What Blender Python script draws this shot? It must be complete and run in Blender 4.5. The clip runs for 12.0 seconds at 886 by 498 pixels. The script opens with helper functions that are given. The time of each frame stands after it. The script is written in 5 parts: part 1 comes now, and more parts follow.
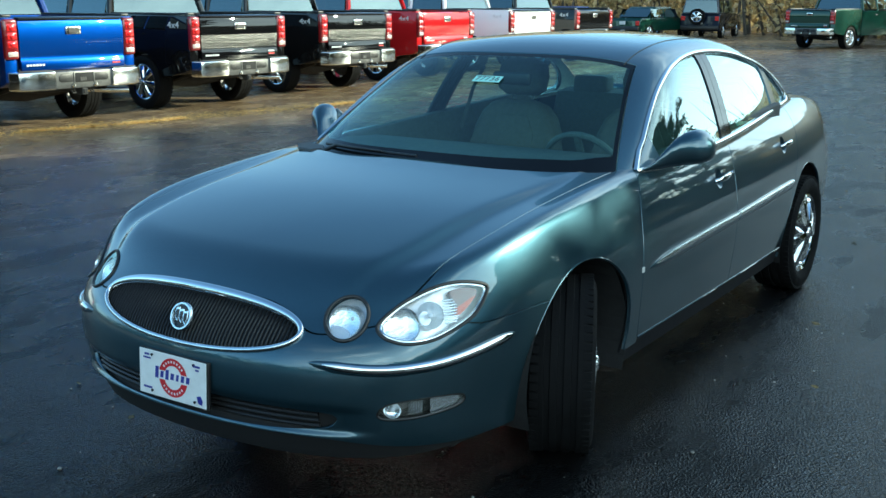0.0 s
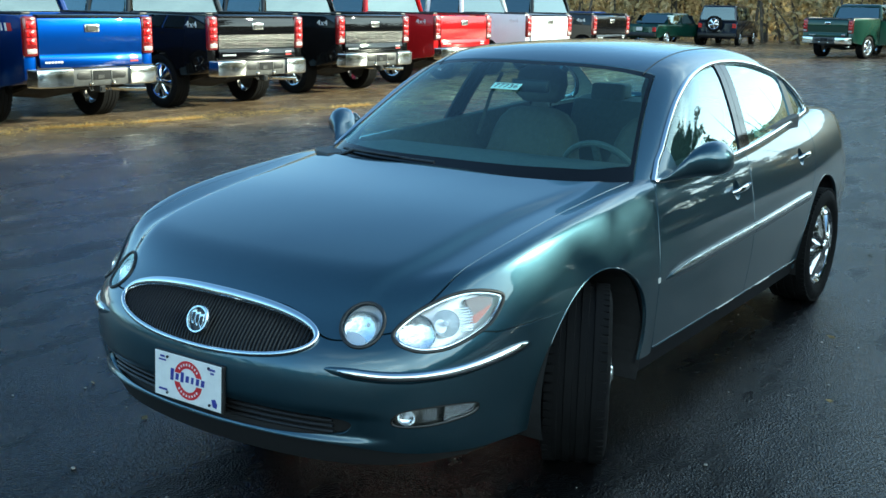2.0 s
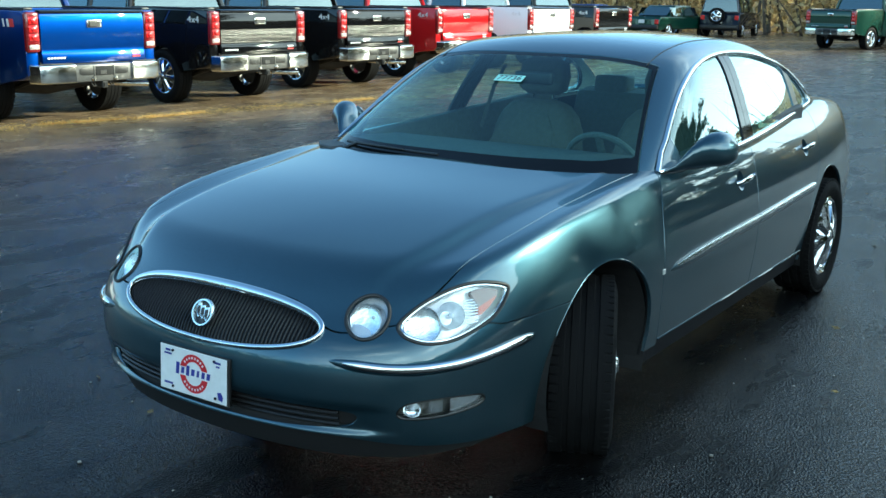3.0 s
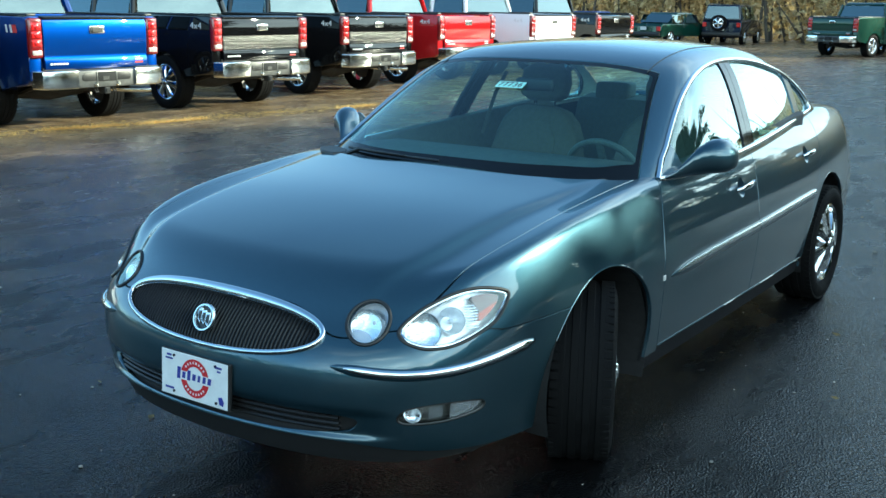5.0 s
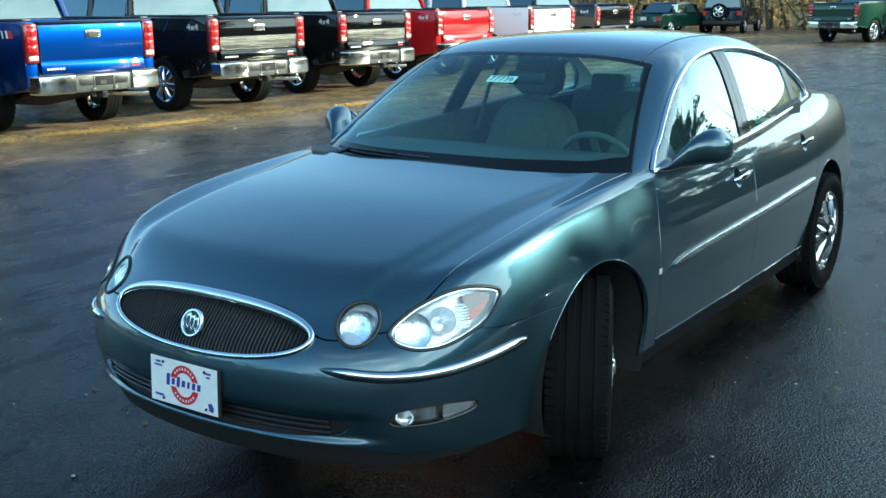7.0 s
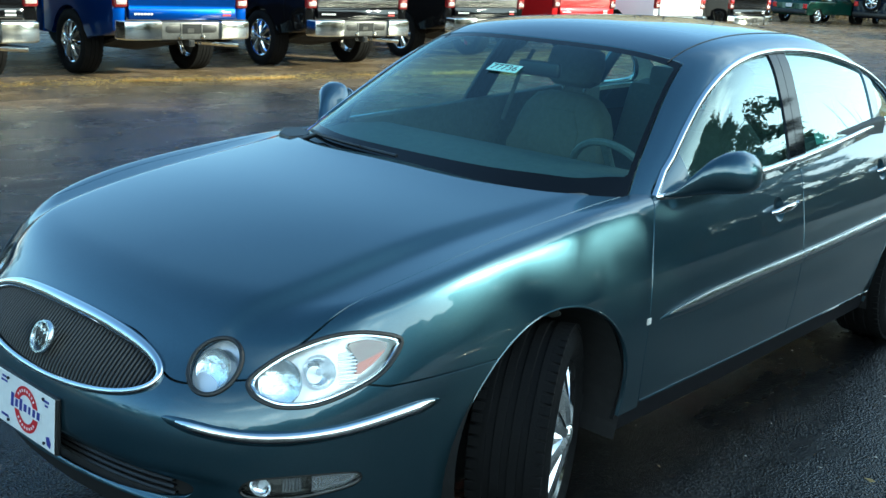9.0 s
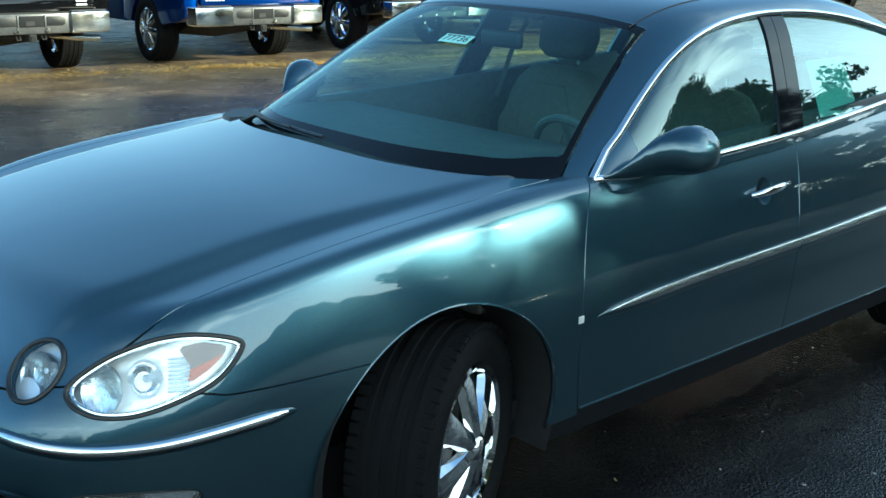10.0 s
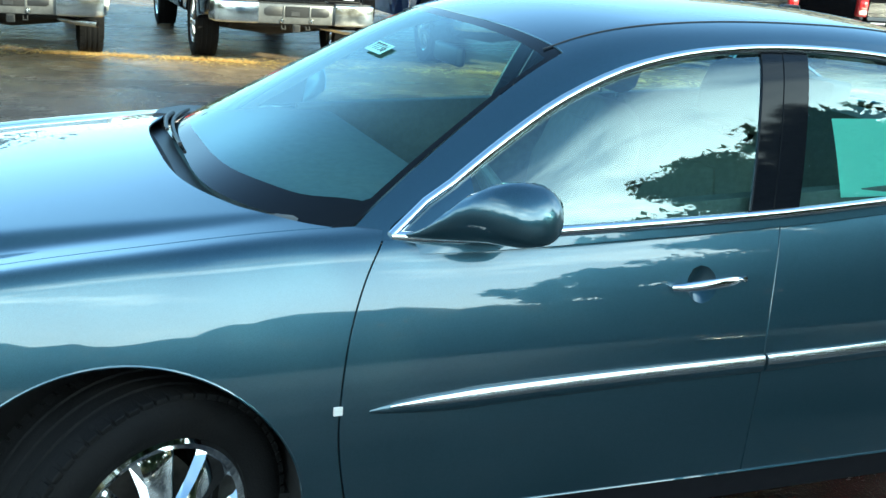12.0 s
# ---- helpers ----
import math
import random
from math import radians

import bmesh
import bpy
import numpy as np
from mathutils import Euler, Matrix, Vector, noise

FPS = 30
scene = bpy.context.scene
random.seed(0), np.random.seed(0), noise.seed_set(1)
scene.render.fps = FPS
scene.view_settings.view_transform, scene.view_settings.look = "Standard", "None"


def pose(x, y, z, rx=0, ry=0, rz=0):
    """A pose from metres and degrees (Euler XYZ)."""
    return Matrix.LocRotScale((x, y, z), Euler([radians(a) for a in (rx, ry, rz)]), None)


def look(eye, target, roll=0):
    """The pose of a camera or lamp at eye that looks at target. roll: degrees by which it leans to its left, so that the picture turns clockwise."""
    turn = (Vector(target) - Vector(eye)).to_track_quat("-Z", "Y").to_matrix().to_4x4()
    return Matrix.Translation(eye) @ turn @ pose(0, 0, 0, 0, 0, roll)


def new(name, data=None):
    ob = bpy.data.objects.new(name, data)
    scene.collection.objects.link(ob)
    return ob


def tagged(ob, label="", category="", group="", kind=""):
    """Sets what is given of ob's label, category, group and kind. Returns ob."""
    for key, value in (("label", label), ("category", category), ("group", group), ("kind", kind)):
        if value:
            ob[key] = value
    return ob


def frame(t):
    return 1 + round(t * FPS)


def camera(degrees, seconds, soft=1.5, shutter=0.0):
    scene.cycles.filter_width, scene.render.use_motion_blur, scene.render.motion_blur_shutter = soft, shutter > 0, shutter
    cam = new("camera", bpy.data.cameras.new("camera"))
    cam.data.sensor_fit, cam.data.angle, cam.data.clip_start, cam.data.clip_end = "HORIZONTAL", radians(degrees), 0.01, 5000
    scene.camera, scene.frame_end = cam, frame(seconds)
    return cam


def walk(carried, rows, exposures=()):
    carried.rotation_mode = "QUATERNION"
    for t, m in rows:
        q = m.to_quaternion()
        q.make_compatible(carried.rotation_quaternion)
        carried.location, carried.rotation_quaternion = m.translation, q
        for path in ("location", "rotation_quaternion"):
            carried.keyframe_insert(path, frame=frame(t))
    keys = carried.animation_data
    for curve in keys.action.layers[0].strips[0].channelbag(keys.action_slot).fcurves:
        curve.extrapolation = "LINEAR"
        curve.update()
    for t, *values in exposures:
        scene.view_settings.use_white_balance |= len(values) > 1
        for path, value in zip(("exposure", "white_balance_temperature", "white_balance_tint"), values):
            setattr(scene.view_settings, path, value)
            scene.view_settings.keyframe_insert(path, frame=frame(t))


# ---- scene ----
EXPOSURE, KELVIN, TINT = 1.30, 6300, -13
cam = camera(45.26, 12.0)
ROWS = [
    (0.0, -3.479, -2.549, 1.664, 76.85, -0.13, -56.34),
    (0.5, -3.479, -2.549, 1.672, 77.01, -0.57, -55.8),
    (1.0, -3.48, -2.55, 1.665, 76.92, -0.53, -55.89),
    (1.5, -3.483, -2.529, 1.674, 77.0, -0.75, -56.07),
    (2.0, -3.484, -2.533, 1.681, 76.97, -1.02, -55.47),
    (2.5, -3.49, -2.528, 1.681, 77.11, -0.77, -55.31),
    (3.0, -3.487, -2.529, 1.674, 76.65, -0.67, -55.38),
    (3.5, -3.489, -2.527, 1.677, 76.95, -0.65, -55.05),
    (5.5, -3.497, -2.54, 1.674, 76.91, -0.78, -55.38),
    (6.0, -3.5, -2.536, 1.678, 76.52, -0.76, -55.4),
    (6.5, -3.489, -2.542, 1.68, 75.88, -0.78, -55.42),
    (7.0, -3.42, -2.551, 1.672, 76.76, 0.61, -55.25),
    (7.2, -3.337, -2.577, 1.66, 76.61, 0.73, -55.21),
    (9.0, -2.485, -2.588, 1.698, 74.84, -3.14, -47.5),
    (9.5, -2.158, -2.688, 1.642, 75.67, -0.7, -44.44),
    (10.0, -1.803, -2.803, 1.652, 73.71, -1.16, -41.18),
    (10.5, -1.44, -2.797, 1.659, 70.9, -6.39, -35.26),
    (11.0, -1.064, -2.903, 1.597, 72.54, -2.58, -30.4),
    (11.5, -0.657, -2.99, 1.604, 72.75, -0.87, -22.84),
    (12.0, -0.244, -3.004, 1.645, 73.54, -4.21, -20.77),
]
walk(cam, [(t, pose(x, y, z, rx, ry, rz)) for t, x, y, z, rx, ry, rz in ROWS], exposures=[(0.0, EXPOSURE - .15, KELVIN, TINT), (2.5, EXPOSURE, KELVIN, TINT), (7.0, EXPOSURE + .1, KELVIN, TINT), (9.0, EXPOSURE + .05, KELVIN, TINT), (10.3, EXPOSURE - .05, KELVIN, TINT), (11.0, EXPOSURE + .4, KELVIN, TINT), (12.0, EXPOSURE + .75, KELVIN + 200, TINT)])

# ---- daylight ----
SUN_AZ, SUN_EL = radians(-48), radians(19)
sun_way = Vector((math.cos(SUN_EL) * math.cos(SUN_AZ), math.cos(SUN_EL) * math.sin(SUN_AZ), math.sin(SUN_EL)))
sun_data = bpy.data.lights.new("sun", "SUN")
sun_data.energy, sun_data.angle, sun_data.color = 4.2, radians(.55), (1, .90, .76)
sun = new("sun", sun_data)
sun.matrix_world = look(sun_way * 60, (0, 0, 0))
world = bpy.data.worlds.new("sky")
scene.world = world
world.use_nodes = True


def build_sky():
    t = world.node_tree
    n, l = t.nodes, t.links
    sky = n.new("ShaderNodeTexSky")
    sky.sky_type, sky.sun_disc = "NISHITA", False
    sky.sun_elevation, sky.sun_rotation = SUN_EL, math.pi / 2 - SUN_AZ
    sky.air_density, sky.dust_density, sky.ozone_density = .88, .15, 3.0
    # broken cloud over the blue
    co = n.new("ShaderNodeTexCoord")
    mp = n.new("ShaderNodeMapping")
    mp.inputs["Scale"].default_value = (1.3, 1.3, 3.4)
    mp.inputs["Location"].default_value = (.35, 2.2, .4)
    nz = n.new("ShaderNodeTexNoise")
    nz.inputs["Scale"].default_value, nz.inputs["Detail"].default_value, nz.inputs["Roughness"].default_value = 1.7, 7, .58
    rp = n.new("ShaderNodeValToRGB")
    rp.color_ramp.elements[0].position, rp.color_ramp.elements[1].position = .41, .60
    mx = n.new("ShaderNodeMix")
    mx.data_type = "RGBA"
    mx.inputs["B"].default_value = (13.6, 15.0, 16.4, 1)
    fac = n.new("ShaderNodeMath")
    fac.operation = "MULTIPLY"
    l.new(co.outputs["Generated"], mp.inputs["Vector"])
    l.new(mp.outputs["Vector"], nz.inputs["Vector"])
    l.new(nz.outputs["Fac"], rp.inputs["Fac"])
    # cloud hangs low; overhead it is clear
    sp = n.new("ShaderNodeSeparateXYZ")
    lo = n.new("ShaderNodeMapRange")
    lo.inputs["From Min"].default_value, lo.inputs["From Max"].default_value = .42, .78
    lo.inputs["To Min"].default_value, lo.inputs["To Max"].default_value = .9, .0
    l.new(co.outputs["Generated"], sp.inputs[0])
    l.new(sp.outputs["Z"], lo.inputs["Value"])
    south = n.new("ShaderNodeMapRange")
    south.inputs["From Min"].default_value, south.inputs["From Max"].default_value = .30, -.30
    l.new(sp.outputs["Y"], south.inputs["Value"])
    both_ways = n.new("ShaderNodeMath")
    both_ways.operation = "MULTIPLY"
    l.new(lo.outputs["Result"], both_ways.inputs[0])
    l.new(south.outputs["Result"], both_ways.inputs[1])
    l.new(both_ways.outputs["Value"], fac.inputs[1])
    haze = n.new("ShaderNodeMapRange")
    haze.interpolation_type = "SMOOTHSTEP"
    for k, v in zip(("From Min", "From Max", "To Min", "To Max"), (.10, .80, .60, .0)):
        haze.inputs[k].default_value = v
    l.new(sp.outputs["Z"], haze.inputs["Value"])
    l.new(rp.outputs["Color"], fac.inputs[0])
    side = n.new("ShaderNodeMath")
    side.operation = "MULTIPLY"
    l.new(haze.outputs["Result"], side.inputs[0])
    l.new(south.outputs["Result"], side.inputs[1])
    most = n.new("ShaderNodeMath")
    most.operation = "MAXIMUM"
    l.new(fac.outputs["Value"], most.inputs[0])
    l.new(side.outputs["Value"], most.inputs[1])
    l.new(most.outputs["Value"], mx.inputs["Factor"])
    l.new(sky.outputs["Color"], mx.inputs["A"])
    l.new(mx.outputs["Result"], n["Background"].inputs["Color"])
    n["Background"].inputs["Strength"].default_value = .15


build_sky()

# ---- materials ----
def mat(name, color, rough=.5, metal=0.0, vary=.0, scale=8.0, bump=.0, bump_scale=60.0, coat=0.0, spec=.5, rough_vary=0.0, tint=None, trans=0.0, glow=None, per_piece=0.0):
    """A surface with colour, roughness and relief that wander at two scales."""
    m = bpy.data.materials.new(name)
    m.use_nodes = True
    t = m.node_tree
    n, l = t.nodes, t.links
    b = n["Principled BSDF"]
    b.inputs["Base Color"].default_value = (*color, 1)
    b.inputs["Roughness"].default_value = rough
    b.inputs["Metallic"].default_value = metal
    b.inputs["Coat Weight"].default_value = coat
    b.inputs["Coat Roughness"].default_value = .03
    b.inputs["Specular IOR Level"].default_value = spec
    b.inputs["Transmission Weight"].default_value = trans
    if glow:
        b.inputs["Emission Color"].default_value = (*glow[:3], 1)
        b.inputs["Emission Strength"].default_value = glow[3]
    co = n.new("ShaderNodeTexCoord")
    if vary or rough_vary or per_piece:
        nz = n.new("ShaderNodeTexNoise")
        nz.inputs["Scale"].default_value, nz.inputs["Detail"].default_value, nz.inputs["Roughness"].default_value = scale, 8, .62
        l.new(co.outputs["Object"], nz.inputs["Vector"])
        if vary or per_piece:
            mx = n.new("ShaderNodeMix")
            mx.data_type = "RGBA"
            lo = tint or tuple(c * (1 - vary) for c in color)
            mx.inputs["A"].default_value = (*lo, 1)
            mx.inputs["B"].default_value = (*[min(1, c * (1 + vary)) for c in color], 1)
            src = nz.outputs["Fac"]
            if per_piece:
                oi = n.new("ShaderNodeObjectInfo")
                mm = n.new("ShaderNodeMix")
                mm.inputs["Factor"].default_value = per_piece
                l.new(nz.outputs["Fac"], mm.inputs["A"])
                l.new(oi.outputs["Random"], mm.inputs["B"])
                src = mm.outputs["Result"]
            mr = n.new("ShaderNodeMapRange")
            mr.inputs["From Min"].default_value, mr.inputs["From Max"].default_value = .3, .7
            l.new(src, mr.inputs["Value"])
            l.new(mr.outputs["Result"], mx.inputs["Factor"])
            l.new(mx.outputs["Result"], b.inputs["Base Color"])
        if rough_vary:
            rr = n.new("ShaderNodeMapRange")
            rr.inputs["From Min"].default_value, rr.inputs["From Max"].default_value = .35, .65
            rr.inputs["To Min"].default_value, rr.inputs["To Max"].default_value = max(.02, rough - rough_vary), min(1, rough + rough_vary)
            l.new(nz.outputs["Fac"], rr.inputs["Value"])
            l.new(rr.outputs["Result"], b.inputs["Roughness"])
    if bump:
        nb = n.new("ShaderNodeTexNoise")
        nb.inputs["Scale"].default_value, nb.inputs["Detail"].default_value = bump_scale, 6
        bp = n.new("ShaderNodeBump")
        bp.inputs["Strength"].default_value, bp.inputs["Distance"].default_value = bump, .01
        l.new(co.outputs["Object"], nb.inputs["Vector"])
        l.new(nb.outputs["Fac"], bp.inputs["Height"])
        l.new(bp.outputs["Normal"], b.inputs["Normal"])
    return m


def car_paint(name, deep, flake, metal=.75, rough=.34, coat_ior=1.48, sheen=.0):
    """Metallic paint: fine flakes under a clear coat."""
    m = mat(name, deep, rough, metal, coat=1.0)
    m.node_tree.nodes["Principled BSDF"].inputs["Specular IOR Level"].default_value = sheen
    m.node_tree.nodes["Principled BSDF"].inputs["Coat IOR"].default_value = coat_ior
    t = m.node_tree
    n, l = t.nodes, t.links
    b = n["Principled BSDF"]
    co = n.new("ShaderNodeTexCoord")
    vo = n.new("ShaderNodeTexVoronoi")
    vo.inputs["Scale"].default_value = 1400
    big = n.new("ShaderNodeTexNoise")
    big.inputs["Scale"].default_value, big.inputs["Detail"].default_value = 3.0, 5
    mx = n.new("ShaderNodeMix")
    mx.data_type = "RGBA"
    mx.inputs["A"].default_value, mx.inputs["B"].default_value = (*deep, 1), (*flake, 1)
    ad = n.new("ShaderNodeMix")
    ad.inputs["Factor"].default_value = .3
    l.new(co.outputs["Object"], vo.inputs["Vector"])
    l.new(co.outputs["Object"], big.inputs["Vector"])
    l.new(vo.outputs["Color"], ad.inputs["A"])
    l.new(big.outputs["Fac"], ad.inputs["B"])
    l.new(ad.outputs["Result"], mx.inputs["Factor"])
    l.new(mx.outputs["Result"], b.inputs["Base Color"])
    # road film dulls the coat in soft patches
    dr = n.new("ShaderNodeMapRange")
    dr.inputs["To Min"].default_value, dr.inputs["To Max"].default_value = .006, .022
    l.new(big.outputs["Fac"], dr.inputs["Value"])
    l.new(dr.outputs["Result"], b.inputs["Coat Roughness"])
    return m


def glass_mat(name, tint, through_part=.06, gain=1.0, rough=.0):
    """A thin pane: mirror at grazing angles, tinted see-through otherwise."""
    m = bpy.data.materials.new(name)
    m.use_nodes = True
    t = m.node_tree
    n, l = t.nodes, t.links
    n.remove(n["Principled BSDF"])
    tr = n.new("ShaderNodeBsdfTransparent")
    tr.inputs["Color"].default_value = (*tint, 1)
    gl = n.new("ShaderNodeBsdfGlossy")
    gl.inputs["Roughness"].default_value = rough
    gl.inputs["Color"].default_value = (.80, .96, .97, 1)
    fr = n.new("ShaderNodeLayerWeight")
    fr.inputs["Blend"].default_value = .5
    up = n.new("ShaderNodeMath")
    up.operation = "POWER"
    up.inputs[1].default_value = 4.0
    bo = n.new("ShaderNodeMath")
    bo.operation = "MULTIPLY_ADD"
    bo.inputs[1].default_value, bo.inputs[2].default_value = gain, through_part
    bo.use_clamp = True
    l.new(fr.outputs["Facing"], up.inputs[0])
    mx = n.new("ShaderNodeMixShader")
    l.new(up.outputs["Value"], bo.inputs[0])
    l.new(bo.outputs["Value"], mx.inputs["Fac"])
    l.new(tr.outputs["BSDF"], mx.inputs[1])
    l.new(gl.outputs["BSDF"], mx.inputs[2])
    l.new(mx.outputs["Shader"], n["Material Output"].inputs["Surface"])
    return m


PAINT = car_paint("teal_metallic_paint", (.018, .050, .072), (.050, .111, .151), .82, .33, 1.70, .03)
CHROME = mat("chrome", (.82, .84, .86), .05, 1.0, rough_vary=.03, scale=20)
STRIP = mat("satin_bright_strip", (.80, .84, .86), .24, 1.0)
BRIGHT = mat("bright_trim", (.85, .87, .88), .10, 1.0)
BLACK = mat("black_plastic", (.012, .012, .013), .45, vary=.25, scale=30, bump=.1, bump_scale=300)
# near black, so the shade of hollows and gaps is in the colour
SHELL = mat("dark_cavity", (.004, .004, .005), .8)
RUBBER = mat("tyre_rubber", (.006, .006, .0065), .8, spec=.12, vary=.35, scale=14, rough_vary=.12, bump=.25, bump_scale=180)
# near black puts the shade of the body-coloured sill into its colour
ROCKER = mat("shaded_sill", (.005, .005, .007), .55, spec=.25, vary=.25, scale=30)
CLEAR = glass_mat("lamp_lens", (.96, .98, 1.0), .06)
GLASS = glass_mat("tinted_glass", (.66, .92, .90), .05, .75)
BOWL = mat("polished_bowl", (.93, .94, .95), .12, .95, bump=.16, bump_scale=60)
FACET = mat("faceted_reflector", (.93, .94, .95), .16, .9, bump=.45, bump_scale=26)
SIDE_GLASS = glass_mat("side_glass", (.66, .90, .87), .14, 1.35)
SILVER = mat("lamp_reflector", (.95, .96, .97), .28, .55, bump=.25, bump_scale=40)
AMBER = mat("amber_lens", (.42, .060, .018), .25, coat=.3)
TAN = mat("grey_cloth", (.115, .113, .103), .85, vary=.12, scale=40, bump=.2, bump_scale=400)
DASH = mat("grey_dashboard", (.085, .09, .088), .7, vary=.2, scale=50, bump=.15, bump_scale=400)

# ---- helpers of this scene ----
def thing(name, m=None, **tags):
    ob = new(name)
    ob.empty_display_size = .2
    if m is not None:
        ob.matrix_world = m
    return tagged(ob, **tags)


def link(name, me, material, parent=None, label="", smooth=True):
    ob = new(name, me)
    if material:
        me.materials.append(material)
    if smooth:
        me.polygons.foreach_set("use_smooth", [True] * len(me.polygons))
    if parent:
        ob.parent = parent
    return tagged(ob, label=label)


def part(name, bm, material, parent=None, label="", smooth=False, **tags):
    """One mesh object from a bmesh, under a thing or a part."""
    me = bpy.data.meshes.new(name)
    bmesh.ops.recalc_face_normals(bm, faces=bm.faces)
    bm.to_mesh(me)
    bm.free()
    ob = link(name, me, material, parent, label, smooth)
    if smooth:
        me.set_sharp_from_angle(angle=radians(38))
    return tagged(ob, **tags)


def box(c, s, bevel=0.0, seg=2, bm=None):
    bm = bm or bmesh.new()
    r = bmesh.ops.create_cube(bm, size=1, matrix=Matrix.Translation(c) @ Matrix.Diagonal((*s, 1)))
    if bevel:
        es = {e for v in r["verts"] for e in v.link_edges}
        bmesh.ops.bevel(bm, geom=list(es), offset=min(bevel, min(s) * .45), segments=seg, profile=.5, affect="EDGES")
    return bm


def prism(pts, lo, hi, axis="y", bevel=0.0, seg=2, bm=None):
    """A flat outline pushed from lo to hi along an axis."""
    bm = bm or bmesh.new()

    def at(p, d):
        u, v = p
        return {"y": (u, d, v), "x": (d, u, v), "z": (u, v, d)}[axis]
    a = [bm.verts.new(at(p, lo)) for p in pts]
    b = [bm.verts.new(at(p, hi)) for p in pts]
    fs = [bm.faces.new(a), bm.faces.new(b[::-1])]
    n = len(pts)
    for i in range(n):
        fs.append(bm.faces.new((a[i], b[i], b[(i + 1) % n], a[(i + 1) % n])))
    if bevel:
        es = [e for f in fs[:2] for e in f.edges]
        bmesh.ops.bevel(bm, geom=es, offset=bevel, segments=seg, profile=.5, affect="EDGES")
    return bm


def lathe(profile, n=48, bm=None, m=None):
    """Spins (radius, along) points about the y axis."""
    bm = bm or bmesh.new()
    rings = []
    for k in range(n):
        a = 2 * math.pi * k / n
        rings.append([bm.verts.new((r * math.cos(a), y, r * math.sin(a))) for r, y in profile])
    for k in range(n):
        p, q = rings[k], rings[(k + 1) % n]
        for i in range(len(profile) - 1):
            bm.faces.new((p[i], p[i + 1], q[i + 1], q[i]))
    if m is not None:
        bmesh.ops.transform(bm, matrix=m, verts=[v for r in rings for v in r])
    return bm


def tube(path, r, n=8, bm=None, flat=1.0, closed=False):
    """A round bar along a path; r may be one radius or one a point."""
    bm = bm or bmesh.new()
    path = [Vector(p) for p in path]
    k = len(path)
    rings = []
    for i, p in enumerate(path):
        d = (path[(i + 1) % k] - path[i - 1]) if closed else (path[min(i + 1, k - 1)] - path[max(i - 1, 0)])
        d.normalize()
        u = d.cross(Vector((0, 0, 1)))
        u = u.normalized() if u.length > 1e-4 else Vector((1, 0, 0))
        w = u.cross(d)
        rad = r[i] if isinstance(r, (list, tuple)) else r
        rings.append([bm.verts.new(p + u * (rad * flat * math.cos(2 * math.pi * j / n)) + w * (rad * math.sin(2 * math.pi * j / n))) for j in range(n)])
    for i in range(k if closed else k - 1):
        a, b = rings[i], rings[(i + 1) % k]
        for j in range(n):
            bm.faces.new((a[j], a[(j + 1) % n], b[(j + 1) % n], b[j]))
    if not closed:
        bm.faces.new(rings[0][::-1])
        bm.faces.new(rings[-1])
    return bm


def text_mesh(body, size, depth=.0006, squeeze=1.0):
    """Raised letters in the built-in font, centred, in the xy plane."""
    cu = bpy.data.curves.new("letters", "FONT")
    cu.body, cu.size, cu.extrude, cu.align_x, cu.align_y = body, size, depth, "CENTER", "CENTER"
    cu.resolution_u = 3
    tmp = new("letters", cu)
    me = bpy.data.meshes.new_from_object(tmp.evaluated_get(bpy.context.evaluated_depsgraph_get()))
    bpy.data.objects.remove(tmp)
    bpy.data.curves.remove(cu)
    if squeeze != 1:
        me.transform(Matrix.Diagonal((squeeze, 1, 1, 1)))
    return me


# ---- shape of the sedan ----
def spline(pts):
    """Natural cubic spline through (x, y) knots, straight beyond the ends."""
    px, py = (np.array(v, float) for v in zip(*pts))
    n = len(px)
    h = np.diff(px)
    a = np.eye(n)
    r = np.zeros(n)
    for i in range(1, n - 1):
        a[i, i - 1:i + 2] = h[i - 1], 2 * (h[i - 1] + h[i]), h[i]
        r[i] = 6 * ((py[i + 1] - py[i]) / h[i] - (py[i] - py[i - 1]) / h[i - 1])
    m = np.linalg.solve(a, r)

    def at(x):
        x = np.asarray(x, float)
        i = np.clip(np.searchsorted(px, x) - 1, 0, n - 2)
        c = np.clip(x, px[0], px[-1])
        u, w = px[i + 1] - c, c - px[i]
        y = (m[i] * u ** 3 + m[i + 1] * w ** 3) / (6 * h[i]) + (py[i] / h[i] - m[i] * h[i] / 6) * u + (py[i + 1] / h[i] - m[i + 1] * h[i] / 6) * w
        s0 = (py[1] - py[0]) / h[0] - h[0] * (2 * m[0] + m[1]) / 6
        s1 = (py[-1] - py[-2]) / h[-1] + h[-1] * (m[-2] + 2 * m[-1]) / 6
        return y + np.where(x < px[0], (x - px[0]) * s0, 0) + np.where(x > px[-1], (x - px[-1]) * s1, 0)
    return at


def smax(a, b, r):
    """The larger of two distances, with a fillet of about r."""
    h = np.maximum(r - np.abs(a - b), 0) / r
    return np.maximum(a, b) + h ** 3 * r / 6


